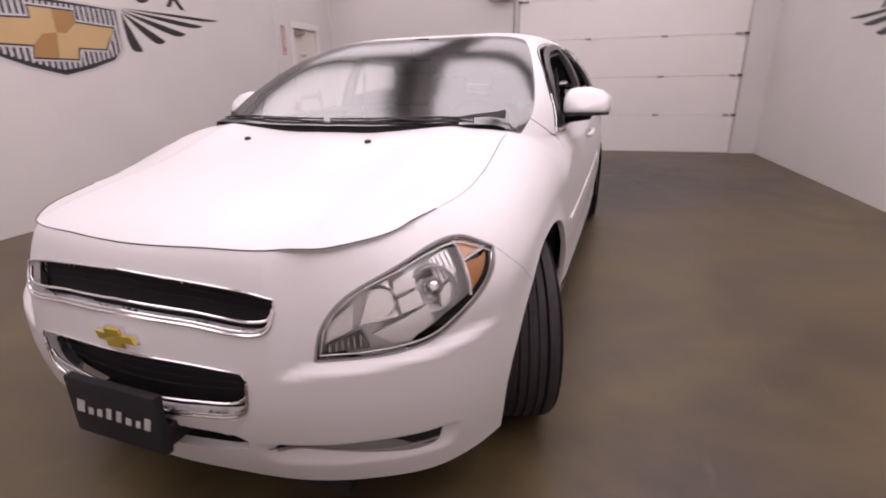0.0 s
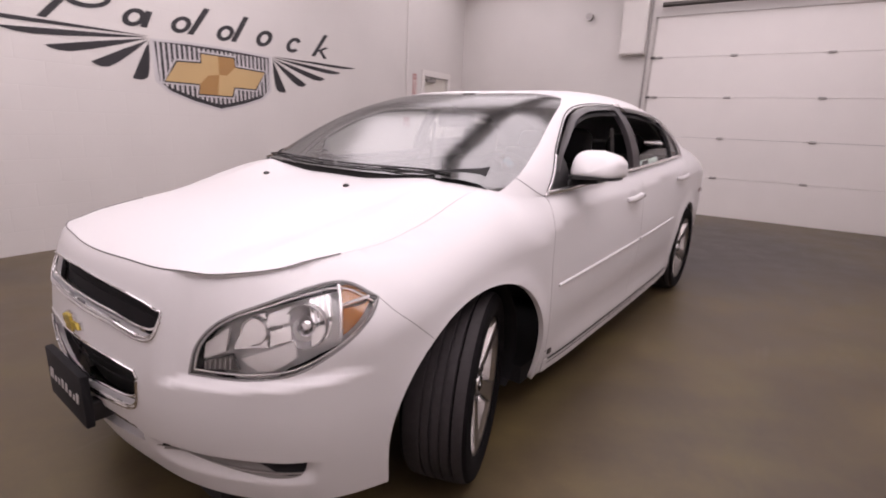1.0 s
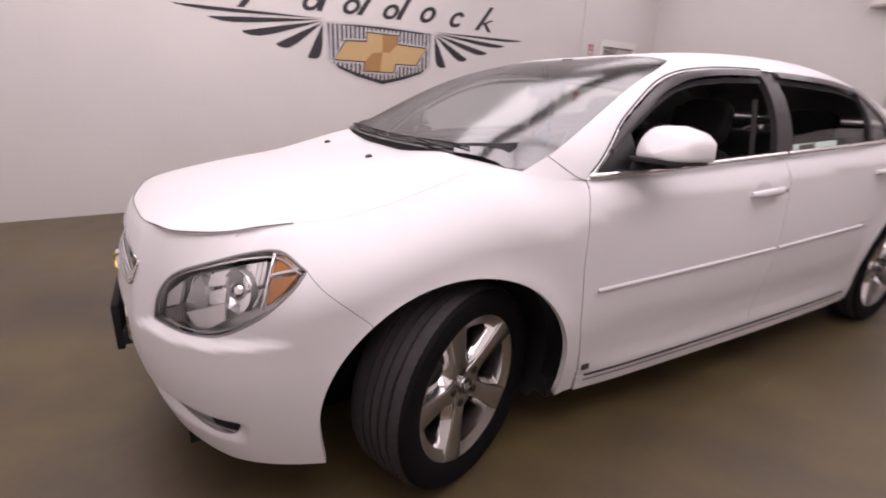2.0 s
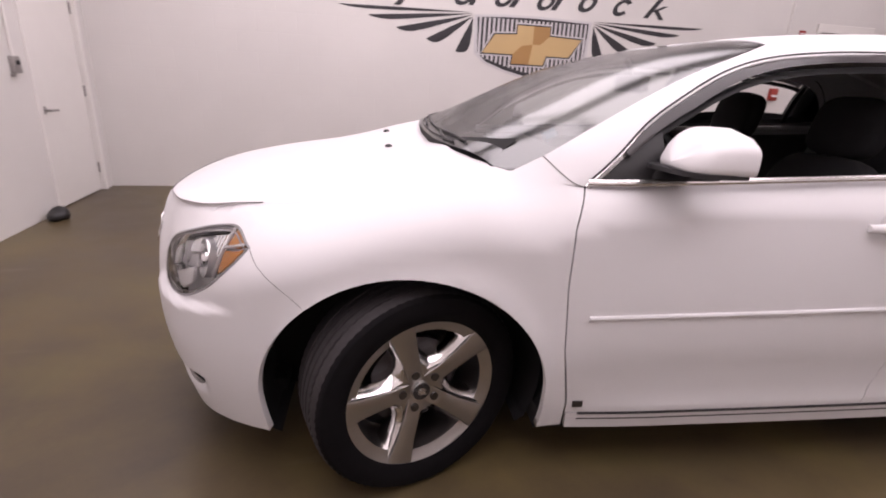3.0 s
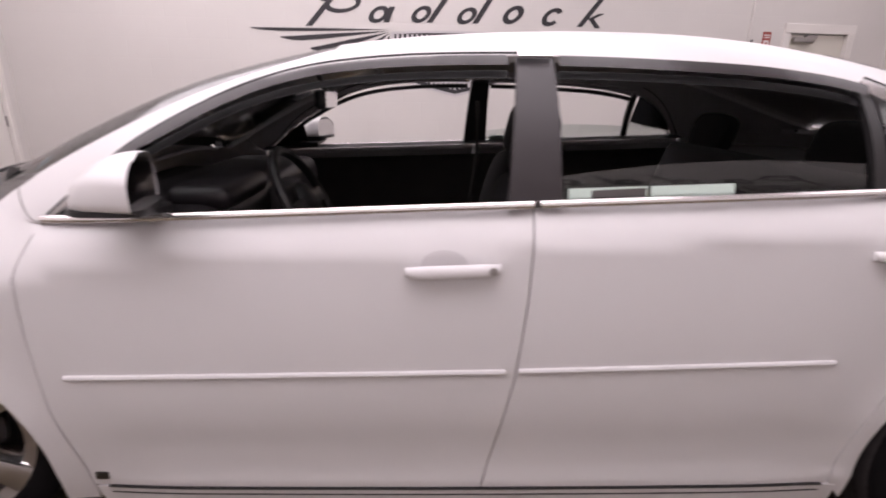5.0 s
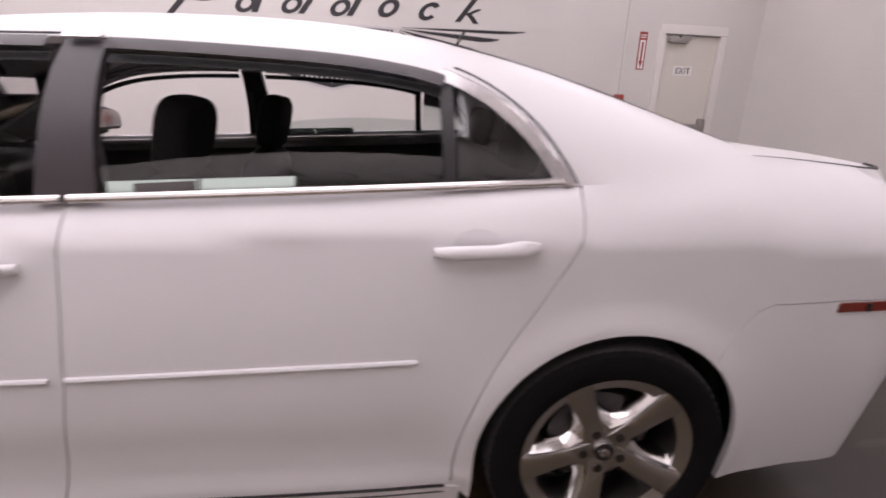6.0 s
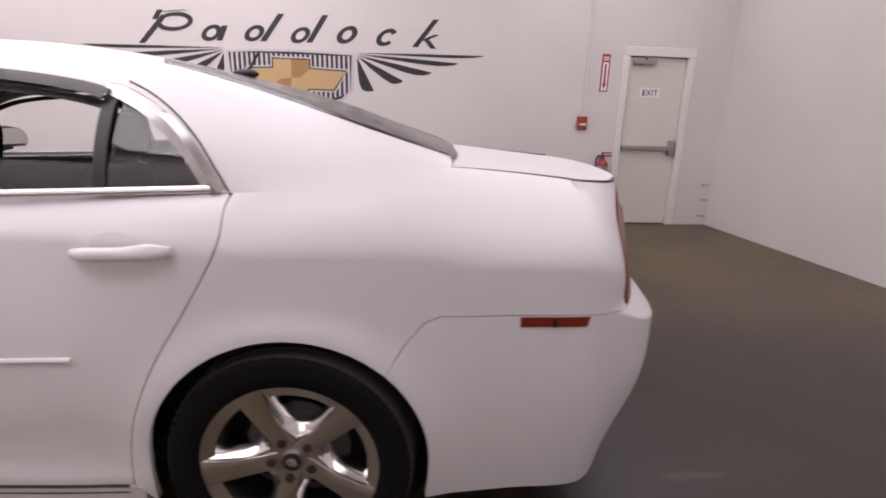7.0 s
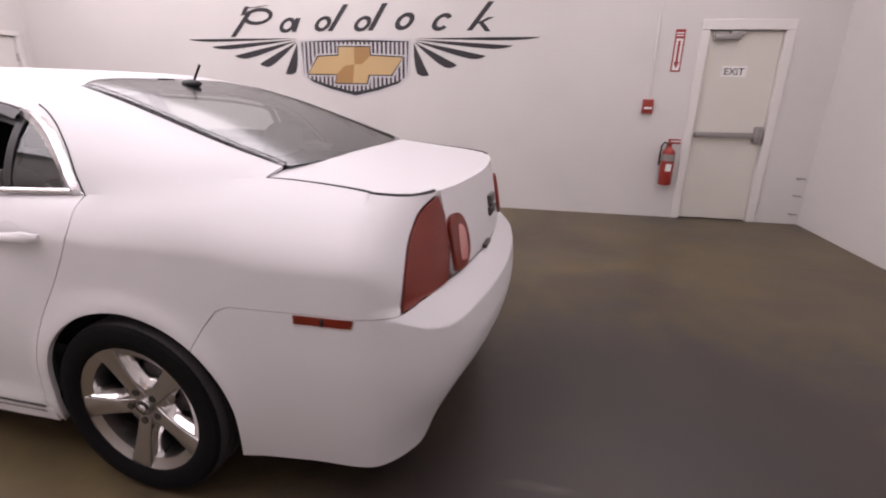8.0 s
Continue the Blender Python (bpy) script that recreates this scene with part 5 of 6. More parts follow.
# thin dark gap along the bonnet's front edge
for sd in (1, -1):
    part("bonnet_gap", tube(bmesh.new(), [(float(x) - 0.001, sd * float(y), float(z) + 0.0008) for x, y, z in (rim(u) for u in np.linspace(0.0, 0.98, 50))], 0.0017, 6), M_SLOT, BUMPER, "dark shut line at the bonnet")

# bonnet
hood_poly = [(0.040, 0.0), (0.042, -0.2), (0.052, -0.4), (0.078, -0.54), (0.125, -0.64), (0.168, -0.682)]
hood_edge = [p for p in rim_xy(u_x(0.34), 0.0, 120, 0.0036) if p[0] < 0.182]
HOODP = panel("bonnet", hood_poly + hood_edge, lid, CAR, M_PAINT, (0.035, 0.035), 0.012, both=True, label="white bonnet", open_edge=lambda x, y: y > -0.001)
for y in (-0.250, 0.272):
    bm = bmesh.new()
    x = -0.112
    z = float(top(x, y))
    bmesh.ops.create_icosphere(bm, subdivisions=2, radius=0.012, matrix=Matrix.Translation((x, y, z + 0.003)) @ Matrix.Diagonal((1.2, 1.0, 0.7, 1)))
    part("washer_nozzle", bm, M_BLACK, HOODP, "black washer nozzle")

# cabin shell, glass and pillars
def C(pts, mode):
    return [(x, th_z(x, v)) if mode == "z" else (x, th_y(x, v)) for x, v in pts]


WS_SIDE = curve2([(0.180, 0.700), (0.225, 0.722), (0.300, 0.740), (0.38, 0.742), (0.55, 0.712), (0.75, 0.660), (0.98, 0.592), (1.070, 0.550)], 8)
WS_TOP = curve2([(1.070, 0.550), (1.060, 0.40), (1.040, 0.20), (1.030, 0.0)], 5)
RW_SIDE = curve2([(2.43, 0.510), (2.62, 0.535), (2.85, 0.556), (3.06, 0.562), (3.260, 0.548)], 8)
RW_TOP = curve2([(2.33, 0.0), (2.345, 0.25), (2.38, 0.42), (2.43, 0.510)], 5)
DLO_TOP = curve2([(0.415, 0.966), (0.50, 1.040), (0.60, 1.132), (0.72, 1.208), (0.86, 1.278), (1.0, 1.322), (1.2, 1.350), (1.5, 1.362), (1.9, 1.356), (2.2, 1.338), (2.38, 1.306), (2.50, 1.252), (2.60, 1.170), (2.670, 1.078)], 6)
half = math.pi / 2
shell = C(WS_TOP[::-1], "y") + C(WS_SIDE[::-1][1:], "y") + [(0.185, 0.0)] + [(x, 0.0) for x in np.linspace(0.21, 0.40, 10)] + C(DLO_TOP, "z") + [(2.69, 0.0)] + [(x, 0.0) for x in np.linspace(2.75, 3.262, 16)]
shell += C([(3.262, 0.575)] + RW_SIDE[::-1], "y") + C(RW_TOP[::-1][1:], "y") + [(x, half) for x in np.linspace(2.2, 1.1, 24)]
panel("roof", shell, cabin, CAR, M_PAINT, (0.035, 0.05), 0.02, both=True, ref=0.9, label="white roof and pillars", blend=blend_seam,
      open_edge=lambda x, th: ((2.74 < x < 3.26 or 0.185 < x < 0.405) and th < 0.01) or th > half - 0.001)
ws = C(WS_TOP[::-1], "y") + C(WS_SIDE[::-1][1:], "y") + C(curve2([(0.170, 0.694), (0.125, 0.645), (0.080, 0.55), (0.052, 0.4), (0.040, 0.2), (0.036, 0.0)], 5), "y") + [(x, half) for x in np.linspace(0.1, 1.0, 20)]
ws_glass = panel("windscreen", ws, cabin, CAR, M_SCREEN, (0.05, 0.06), 0, both=True, offset=-0.004, ref=0.9, label="windscreen glass")
rw = C(RW_TOP, "y") + C(RW_SIDE[1:], "y") + C([(3.285, 0.45), (3.295, 0.25), (3.30, 0.0)], "y") + [(x, half) for x in np.linspace(3.25, 2.4, 20)]
rw_glass = panel("rear_window", rw, cabin, CAR, M_SCREEN, (0.05, 0.06), 0, both=True, offset=-0.004, ref=0.9, label="rear window glass")
# black glass borders
def strip(name, line, width, fn, parent, mat, sd, out, label="", bulge=0.002):
    """A narrow band along a line of (a, b) on a surface; width in metres along the skin."""
    p, n = skin_normals(fn, np.array(line), 0.9)
    t = np.gradient(p, axis=0)
    s = np.cross(n, t)
    s /= np.maximum(np.linalg.norm(s, axis=1), 1e-9)[:, None]
    rows = [p + n * out - s * width[0], p + n * (out + bulge), p + n * out + s * width[1]]
    k = len(line)
    verts = [tuple((v[0], sd * v[1], v[2])) for r in rows for v in r]
    faces = [[r * k + i, r * k + i + 1, (r + 1) * k + i + 1, (r + 1) * k + i] for r in range(2) for i in range(k - 1)]
    bm = bmesh.new()
    vs = [bm.verts.new(v) for v in verts]
    for f in faces:
        bm.faces.new([vs[i] for i in f])
    bmesh.ops.solidify(bm, geom=bm.faces, thickness=0.003)
    bmesh.ops.recalc_face_normals(bm, faces=bm.faces)
    return part(name, bm, mat, parent, label)


for sd in (1, -1):
    strip("glass_border", C(RW_SIDE, "y"), (0.006, 0.040), cabin, rw_glass, M_GLOSSBLACK, sd, 0.0005)

# side windows: dark pillars, smoked visors, chrome waist strip, quarter glass
for sd, dr in ((1, 0), (-1, 1)):
    wz = lambda x: float(waist(x)[1])
    up = lambda x: float(np.interp(x, [p[0] for p in DLO_TOP], [p[1] for p in DLO_TOP]))
    bp = C([(1.500, wz(1.5) + 0.006), (1.628, wz(1.6) + 0.006), (1.618, up(1.618) - 0.004), (1.528, up(1.528) - 0.004)], "z")
    panel("door_pillar", dense(bp, 0.05), cabin, fdoors[dr], M_PILLAR, (0.04, 0.06), 0.03, sides=(sd,), offset=-0.003, ref=0.9, label="dark pillar between the side windows")
    cap = C([(1.532, up(1.532) - 0.012), (1.612, up(1.612) - 0.012), (1.612, up(1.612) + 0.004), (1.532, up(1.532) + 0.004)], "z")
    panel("pillar_cap", dense(cap, 0.03), cabin, fdoors[dr], M_BRIGHT, (0.03, 0.05), 0.006, sides=(sd,), offset=0.014, ref=0.9, label="bright cap on the pillar")
    sail = C([(0.425, wz(0.425) + 0.008), (0.640, wz(0.64) + 0.008), (0.632, 1.120), (0.560, 1.078), (0.50, 1.032)], "z")
    seam = [(0.312 + 0.094 * k / 8, th_y(0.312, 0.742) * (1 - k / 8) ** 1.15) for k in range(9)]
    p, n = skin_normals(cabin, np.array(seam), 0.9)
    part("wing_gap", tube(bmesh.new(), [(q[0], sd * q[1], q[2]) for q in p + 0.0003 * n], 0.0014, 6), M_SLOT, CAR, "fine shut line between wing and pillar")
    strip("window_edge", C([p for p in DLO_TOP if p[0] < 0.60], "z"), (0.010, 0.004), cabin, fdoors[dr], M_BRIGHT, sd, 0.002, "silver edge of the mirror triangle", 0.003)
    p, n = skin_normals(cabin, np.array(C([(x - 0.003, z + 0.005) for x, z in DLO_TOP if 0.42 < x < 1.62], "z")), 0.9)
    part("door_gap", tube(bmesh.new(), [(q[0], sd * q[1], q[2]) for q in p + 0.0012 * n], 0.0030, 6), M_BLACK, fdoors[dr], "dark shut line along the pillar")
    panel("sail_panel", dense(sail, 0.04), cabin, fdoors[dr], M_BLACK, (0.04, 0.05), 0.012, sides=(sd,), offset=-0.003, ref=0.9, label="black mirror triangle")
    for door, x0, x1 in ((fdoors[dr], 0.53, 1.505), (rdoors[dr], 1.628, 2.385)):
        xs = [x0 + (x1 - x0) * k / 26 for k in range(27)]
        line = C([(x, up(x) - 0.022) for x in xs], "z")
        taper = np.array([[min(1.0, 0.2 + (x - x0) / 0.22)] for x in xs]) if x0 < 1 else 1.0
        strip("window_visor", line, (0.018 * taper, 0.018), cabin, door, M_VISOR, sd, 0.012, "dark smoked rain visor")
        inner = C([(x, up(x) - 0.040) for x in xs], "z")
        strip("window_seal", inner, (0.010 * taper, 0.016), cabin, door, M_BLACK, sd, -0.012)
        base = C([(x, wz(x) + 0.010) for x in np.linspace(x0 - 0.11 if x0 < 1 else 1.575, 1.560 if x1 < 2 else 2.668, 26)], "z")
        p, n = skin_normals(cabin, np.array(base), 0.9)
        part("waist_strip", tube(bmesh.new(), [(q[0], sd * q[1], q[2]) for q in p + 0.004 * n], 0.010, 10), M_BRIGHT, door, "silver waist strip")
    # rear side glass lowered to a quarter of its height
    gl = [(x, wz(x) + 0.004) for x in np.linspace(1.628, 2.385, 12)] + [(x, wz(x) + 0.068 + 0.030 * math.sin(math.pi * (x - 1.55) / 0.95)) for x in np.linspace(2.385, 1.628, 12)]
    panel("side_glass", C(gl, "z"), cabin, rdoors[dr], M_GLASS, (0.06, 0.06), 0, sides=(sd,), offset=-0.016, ref=0.9, label="half-lowered rear side glass")
    for x0, x1 in ((1.645, 1.835), (1.842, 2.045)):
        st = C([(x0, wz(x0) + 0.010), (x1, wz(x1) + 0.010), (x1, wz(x1) + 0.045), (x0, wz(x0) + 0.045)], "z")
        sticker = panel("sticker", st, cabin, rdoors[dr], M_STICK, (0.1, 0.06), 0, sides=(sd,), offset=-0.0145, ref=0.9, label="pale green window sticker")
        if x0 < 1.7:
            st = C([(x0 + 0.055, wz(x0) + 0.020), (x1 - 0.004, wz(x1) + 0.020), (x1 - 0.004, wz(x1) + 0.041), (x0 + 0.055, wz(x0) + 0.041)], "z")
            panel("text_bar", st, cabin, rdoors[dr], M_TRIM, (0.1, 0.06), 0, sides=(sd,), offset=-0.0135, ref=0.9, label="dark unreadable block on the sticker")
    panel("window_bar", dense(C([(2.385, wz(2.385) + 0.004), (2.415, wz(2.4) + 0.004), (2.405, up(2.4) - 0.004), (2.375, up(2.38) - 0.004)], "z"), 0.05), cabin, rdoors[dr], M_BLACK, (0.03, 0.06), 0.02, sides=(sd,), offset=-0.002, ref=0.9)
    qg = C([(2.415, wz(2.415) + 0.004), (2.655, wz(2.655) + 0.012)] + [p for p in DLO_TOP[::-1] if p[0] > 2.42], "z")
    panel("quarter_glass", dense(qg, 0.04), cabin, rdoors[dr], M_GLASS, (0.05, 0.06), 0, sides=(sd,), offset=-0.006, ref=0.9, label="fixed quarter glass")
    strip("chrome_edge", C([p for p in DLO_TOP if p[0] > 2.36] + [(2.685, 1.060)], "z"), (0.024, 0.020), cabin, rdoors[dr], M_BRIGHT, sd, 0.003, "silver edge of the quarter window", 0.012)
    p, n = skin_normals(cabin, np.array(C([(x + 0.014, z + 0.024) for x, z in DLO_TOP if x > 2.40] + [(2.708, 1.062)], "z")), 0.9)
    part("door_gap", tube(bmesh.new(), [(q[0], sd * q[1], q[2]) for q in p + 0.001 * n], 0.0028, 6), M_BLACK, rdoors[dr])
    panel("chrome_corner", dense(C([(2.60, wz(2.60) + 0.001), (2.715, wz(2.7) + 0.001), (2.690, 1.075), (2.655, 1.085)], "z"), 0.03), cabin, rdoors[dr], M_BRIGHT, (0.03, 0.05), 0.006, sides=(sd,), offset=0.006, ref=0.9, label="silver corner piece")


# ---- wheels
def tread_profile(r=0.342, w=0.111):
    pr = [(0.246, -w + 0.012), (0.257, -w + 0.002), (0.292, -w - 0.004), (0.322, -w + 0.002), (0.3345, -w + 0.014), (0.339, -w + 0.026)]
    y = -w + 0.026
    for a, b in ((0.030, 0.010), (0.032, 0.010), (0.032, 0.010), (0.030, 0.010)):
        y += a - 0.010
        pr += [(r, y), (r - 0.008, y + 0.002), (r - 0.008, y + 0.008), (r, y + 0.010)]
        y += b
    pr += [(0.339, w - 0.026), (0.3345, w - 0.014), (0.322, w - 0.002), (0.292, w + 0.004), (0.252, w - 0.002), (0.240, w - 0.012)]
    return pr


def build_wheel(name, x, sd, steer, spin):
    """Alloy wheel with five broad spokes; sd 1 for the left side."""
    m = pose(x, -(0.770 if x < 1 else 0.800) * sd, 0.334, 0, 0, steer) @ pose(0, 0, 0, 0, 0, 0 if sd == 1 else 180) @ pose(0, 0, 0, 0, spin, 0) @ Matrix.Scale(0.334 / 0.342, 4)
    bm = bmesh.new()
    lathe(bm, [(0.227, -0.086), (0.244, -0.094), (0.252, -0.099), (0.255, -0.090), (0.246, -0.080), (0.232, -0.070), (0.215, 0.02), (0.225, 0.09), (0.244, 0.098), (0.240, 0.10), (0.215, 0.092), (0.206, 0.02), (0.212, -0.080)], 60, True)
    bmesh.ops.recalc_face_normals(bm, faces=bm.faces)
    wheel = part("wheel", bm, M_SATIN, CAR, "five-spoke silver alloy wheel with black tyre", m=m)
    tyre = bmesh.new()
    profile = tread_profile()
    lathe(tyre, profile, 150)
    tyre.verts.ensure_lookup_table()
    for k in range(0, 150, 2):
        for i, (r, y) in enumerate(profile):
            if r > 0.333 and abs(y) > 0.04:
                v = tyre.verts[k * len(profile) + i]
                v.co.x, v.co.z = v.co.x * (r - 0.0035) / r, v.co.z * (r - 0.0035) / r
    bmesh.ops.recalc_face_normals(tyre, faces=tyre.faces)
    ty = part("tyre", tyre, M_RUBBER, wheel, "black tyre")
    ty.data.materials.append(M_TREAD)
    for f in ty.data.polygons:
        c = f.center
        f.material_index = 1 if math.hypot(c.x, c.z) > 0.333 else 0
    for k in range(5):
        bm = bmesh.new()
        # cross sections along the spoke: radius, half width, crown height
        rows = []
        for r, hw, y in ((0.030, 0.028, -0.066), (0.075, 0.027, -0.074), (0.110, 0.028, -0.079), (0.150, 0.031, -0.084), (0.200, 0.036, -0.090), (0.246, 0.045, -0.096)):
            rows.append([(r, y + 0.055, hw), (r, y + 0.005, hw), (r, y + 0.001, hw * 0.95), (r, y, hw * 0.90), (r, y, -hw * 0.90), (r, y + 0.001, -hw * 0.95), (r, y + 0.005, -hw), (r, y + 0.055, -hw)])
        vs = [[bm.verts.new(p) for p in row] for row in rows]
        for p, q in zip(vs, vs[1:]):
            for i in range(8):
                j = (i + 1) % 8
                bm.faces.new((p[i], p[j], q[j], q[i]))
        bm.faces.new(vs[0])
        bm.faces.new(vs[-1])
        bmesh.ops.recalc_face_normals(bm, faces=bm.faces)
        part("spoke", bm, M_SATIN, wheel, m=Matrix.Rotation(2 * math.pi * k / 5, 4, "Y"))
        # polished funnel round the opening beside the spoke
        vert = [(0.072, 0.628), (0.105, 0.275), (0.150, 0.212)]
        arc = [(0.238, 0.190 + 0.877 * q / 10) for q in range(11)]
        loop = [(r * math.cos(a), r * math.sin(a)) for r, a in vert + arc + [(0.150, 1.045), (0.105, 0.982)]]
        loop = dense(loop + loop[:1], 0.012)[:-1]
        cx, cz = 0.178 * math.cos(0.628), 0.178 * math.sin(0.628)
        hole = [(cx + 0.72 * (a - cx), cz + 0.75 * (b - cz)) for a, b in loop]
        for q in range(3):
            hole = [tuple((hole[i - 1][d] + 2 * hole[i][d] + hole[(i + 1) % len(hole)][d]) / 4 for d in (0, 1)) for i in range(len(hole))]
        mid = [((a + c * 2) / 3, (b + d * 2) / 3) for (a, b), (c, d) in zip(loop, hole)]
        rad = lambda a, b: math.hypot(a, b)
        bm2 = bmesh.new()
        rings = [[bm2.verts.new((a, -0.0625 - 0.122 * (rad(a, b) - 0.02), b)) for a, b in loop],
                 [bm2.verts.new((a, -0.048 - 0.11 * (rad(a, b) - 0.02), b)) for a, b in mid],
                 [bm2.verts.new((a, -0.036 - 0.09 * (rad(a, b) - 0.02), b)) for a, b in hole],
                 [bm2.verts.new((a, -0.004, b)) for a, b in hole]]
        for s_, t_ in zip(rings, rings[1:]):
            for i in range(len(loop)):
                j = (i + 1) % len(loop)
                bm2.faces.new((s_[i], s_[j], t_[j], t_[i]))
        bmesh.ops.recalc_face_normals(bm2, faces=bm2.faces)
        web = part("spoke_web", bm2, M_POLISH, wheel, "polished web round the opening", m=Matrix.Rotation(-2 * math.pi * k / 5, 4, "Y"))
        web.data.set_sharp_from_angle(angle=radians(24))
        b2 = cyl(bmesh.new(), (0.060, -0.0765, 0.0), (0.060, -0.050, 0.0), 0.0135, seg=14)
        part("lug_nut", b2, M_STEEL, wheel, "dark wheel nut", m=Matrix.Rotation(2 * math.pi * k / 5, 4, "Y"))
    hub = bmesh.new()
    lathe(hub, [(0.0, -0.082), (0.026, -0.081), (0.030, -0.076), (0.031, -0.0665), (0.085, -0.0645), (0.090, -0.03), (0.0, -0.03)], 32)
    bmesh.ops.recalc_face_normals(hub, faces=hub.faces)
    part("hub", hub, M_SATIN, wheel, "silver hub with cap")
    cap = slab(bmesh.new(), [(a * 0.25, b * 0.25) for a, b in cross_o], 0.082, 0.085, lambda a, b, h: (a, -h, b))
    part("cap_mark", cap, M_CHROME, wheel, "chrome mark on the cap", flat=True)
    part("centre_cap", cyl(bmesh.new(), (0, -0.0815, 0), (0, -0.060, 0), 0.0285, seg=28), M_GLOSSBLACK, wheel, "black centre cap")
    disc = bmesh.new()
    lathe(disc, [(0.06, -0.01), (0.150, -0.01), (0.150, 0.012), (0.06, 0.012)], 40, True)
    bmesh.ops.recalc_face_normals(disc, faces=disc.faces)
    part("brake_disc", disc, M_PILLAR, wheel, "dark brake disc")
    dish = bmesh.new()
    lathe(dish, [(0.0, 0.045), (0.204, 0.045), (0.204, 0.06), (0.0, 0.06)], 32)
    part("wheel_back", dish, M_DARK, wheel)
    return wheel


build_wheel("front_left", -0.046, 1, 21, 36)
build_wheel("front_right", -0.046, -1, 21, 40)
build_wheel("rear_left", 2.842, 1, 0, 28)
build_wheel("rear_right", 2.842, -1, 0, 60)

# wheel wells, underside, inner lining
for cx, rx, rz in (FA, RA):
    for sd in (1, -1):
        bm = bmesh.new()
        n = 30
        rings = [[bm.verts.new((cx + (rx + 0.025) * math.cos(a), -sd * y, max(0.15, 0.335 + (rz + 0.025) * math.sin(a)))) for a in np.linspace(-0.56, math.pi + 0.56, n)] for y in (0.77, 0.50)]
        for i in range(n - 1):
            bm.faces.new((rings[0][i], rings[0][i + 1], rings[1][i + 1], rings[1][i]))
        bm.faces.new(rings[1])
        part("wheel_well", bm, M_DARK, CAR, "black wheel-well liner")
bm = box_bm(-0.80, 3.70, -0.50, 0.50, 0.15, 0.23)
box(bm, 0.36, 2.42, -0.81, 0.81, 0.155, 0.235)
box(bm, -0.64, -0.46, -0.60, 0.60, 0.185, 0.232)
box(bm, 3.26, 3.62, -0.70, 0.70, 0.175, 0.236)
part("floor_pan", bm, M_DARK, CAR, "black underside", flat=True)
for door, sd in ((fdoors[0], 1), (fdoors[1], -1)):
    lin = S((0.47, 0.30), (1.47, 0.30)) + rim_line(u_x(1.55), u_x(0.44), 12, 0.004)
    panel("door_lining", lin, side, door, M_TRIM, (0.1, 0.1), 0, sides=(sd,), offset=-0.055, label="dark door lining")
for door, sd in ((rdoors[0], 1), (rdoors[1], -1)):
    lin = S((1.48, 0.30), (2.42, 0.30), (2.45, 0.5), (2.52, 0.66), (2.64, 0.83)) + rim_line(u_x(2.68), u_x(1.53), 12, 0.004)
    panel("door_lining", lin, side, door, M_TRIM, (0.1, 0.1), 0, sides=(sd,), offset=-0.055, label="dark door lining")
# window ledges
for sd in (1, -1):
    bm = bmesh.new()
    a = [(x, -sd * (float(waist(x)[0]) - 0.014), float(waist(x)[1]) + 0.020) for x in np.linspace(0.41, 2.70, 30)]
    b = [(x, -sd * (float(waist(x)[0]) - 0.080), float(waist(x)[1]) + 0.006) for x in np.linspace(0.41, 2.70, 30)]
    va, vb = [bm.verts.new(p) for p in a], [bm.verts.new(p) for p in b]
    for i in range(29):
        bm.faces.new((va[i], va[i + 1], vb[i + 1], vb[i]))
    bmesh.ops.solidify(bm, geom=bm.faces, thickness=0.01)
    bmesh.ops.recalc_face_normals(bm, faces=bm.faces)
    part("window_ledge", bm, M_BLACK, CAR)

# headlining, inside faces of roof and pillars
def inner(name, poly, mat, off, both=True):
    return panel(name, poly, cabin, CAR, mat, (0.08, 0.08), 0, both=both, offset=off, ref=0.9)


inner("headlining", C([(1.10, 0.55), (1.3, 0.58), (1.9, 0.58), (2.35, 0.53)], "y") + [(2.33, half)] + [(x, half) for x in np.linspace(2.2, 1.1, 10)], M_LIGHTTRIM, -0.035)

# cowl, wipers
part("cowl", box_bm(0.03, 0.24, -0.60, 0.60, 0.87, 0.905, 0.01), M_BLACK, CAR, "black cowl panel")
bm = bmesh.new()
a = [bm.verts.new((x, y, float(top(x, y)) - 0.006)) for x, y in curve2([(0.160, -0.675), (0.125, -0.63), (0.078, -0.53), (0.052, -0.39), (0.042, -0.2), (0.040, 0.0), (0.042, 0.2), (0.052, 0.39), (0.078, 0.53), (0.125, 0.63), (0.160, 0.675)], 3)]
reach = lambda y: 0.014 + 0.086 * (abs(y) / 0.675) ** 4
b = [bm.verts.new((v.co.x + reach(v.co.y), v.co.y * 0.97, float(cabin_z(v.co.x + reach(v.co.y), v.co.y * 0.97)) + 0.001)) for v in a]
for i in range(len(a) - 1):
    bm.faces.new((a[i], a[i + 1], b[i + 1], b[i]))
bmesh.ops.solidify(bm, geom=bm.faces, thickness=0.02)
bmesh.ops.recalc_face_normals(bm, faces=bm.faces)
part("cowl_edge", bm, M_BLACK, CAR)
def on_screen(x, y, up):
    return (x, y, float(cabin_z(x, y)) + up - 0.004)


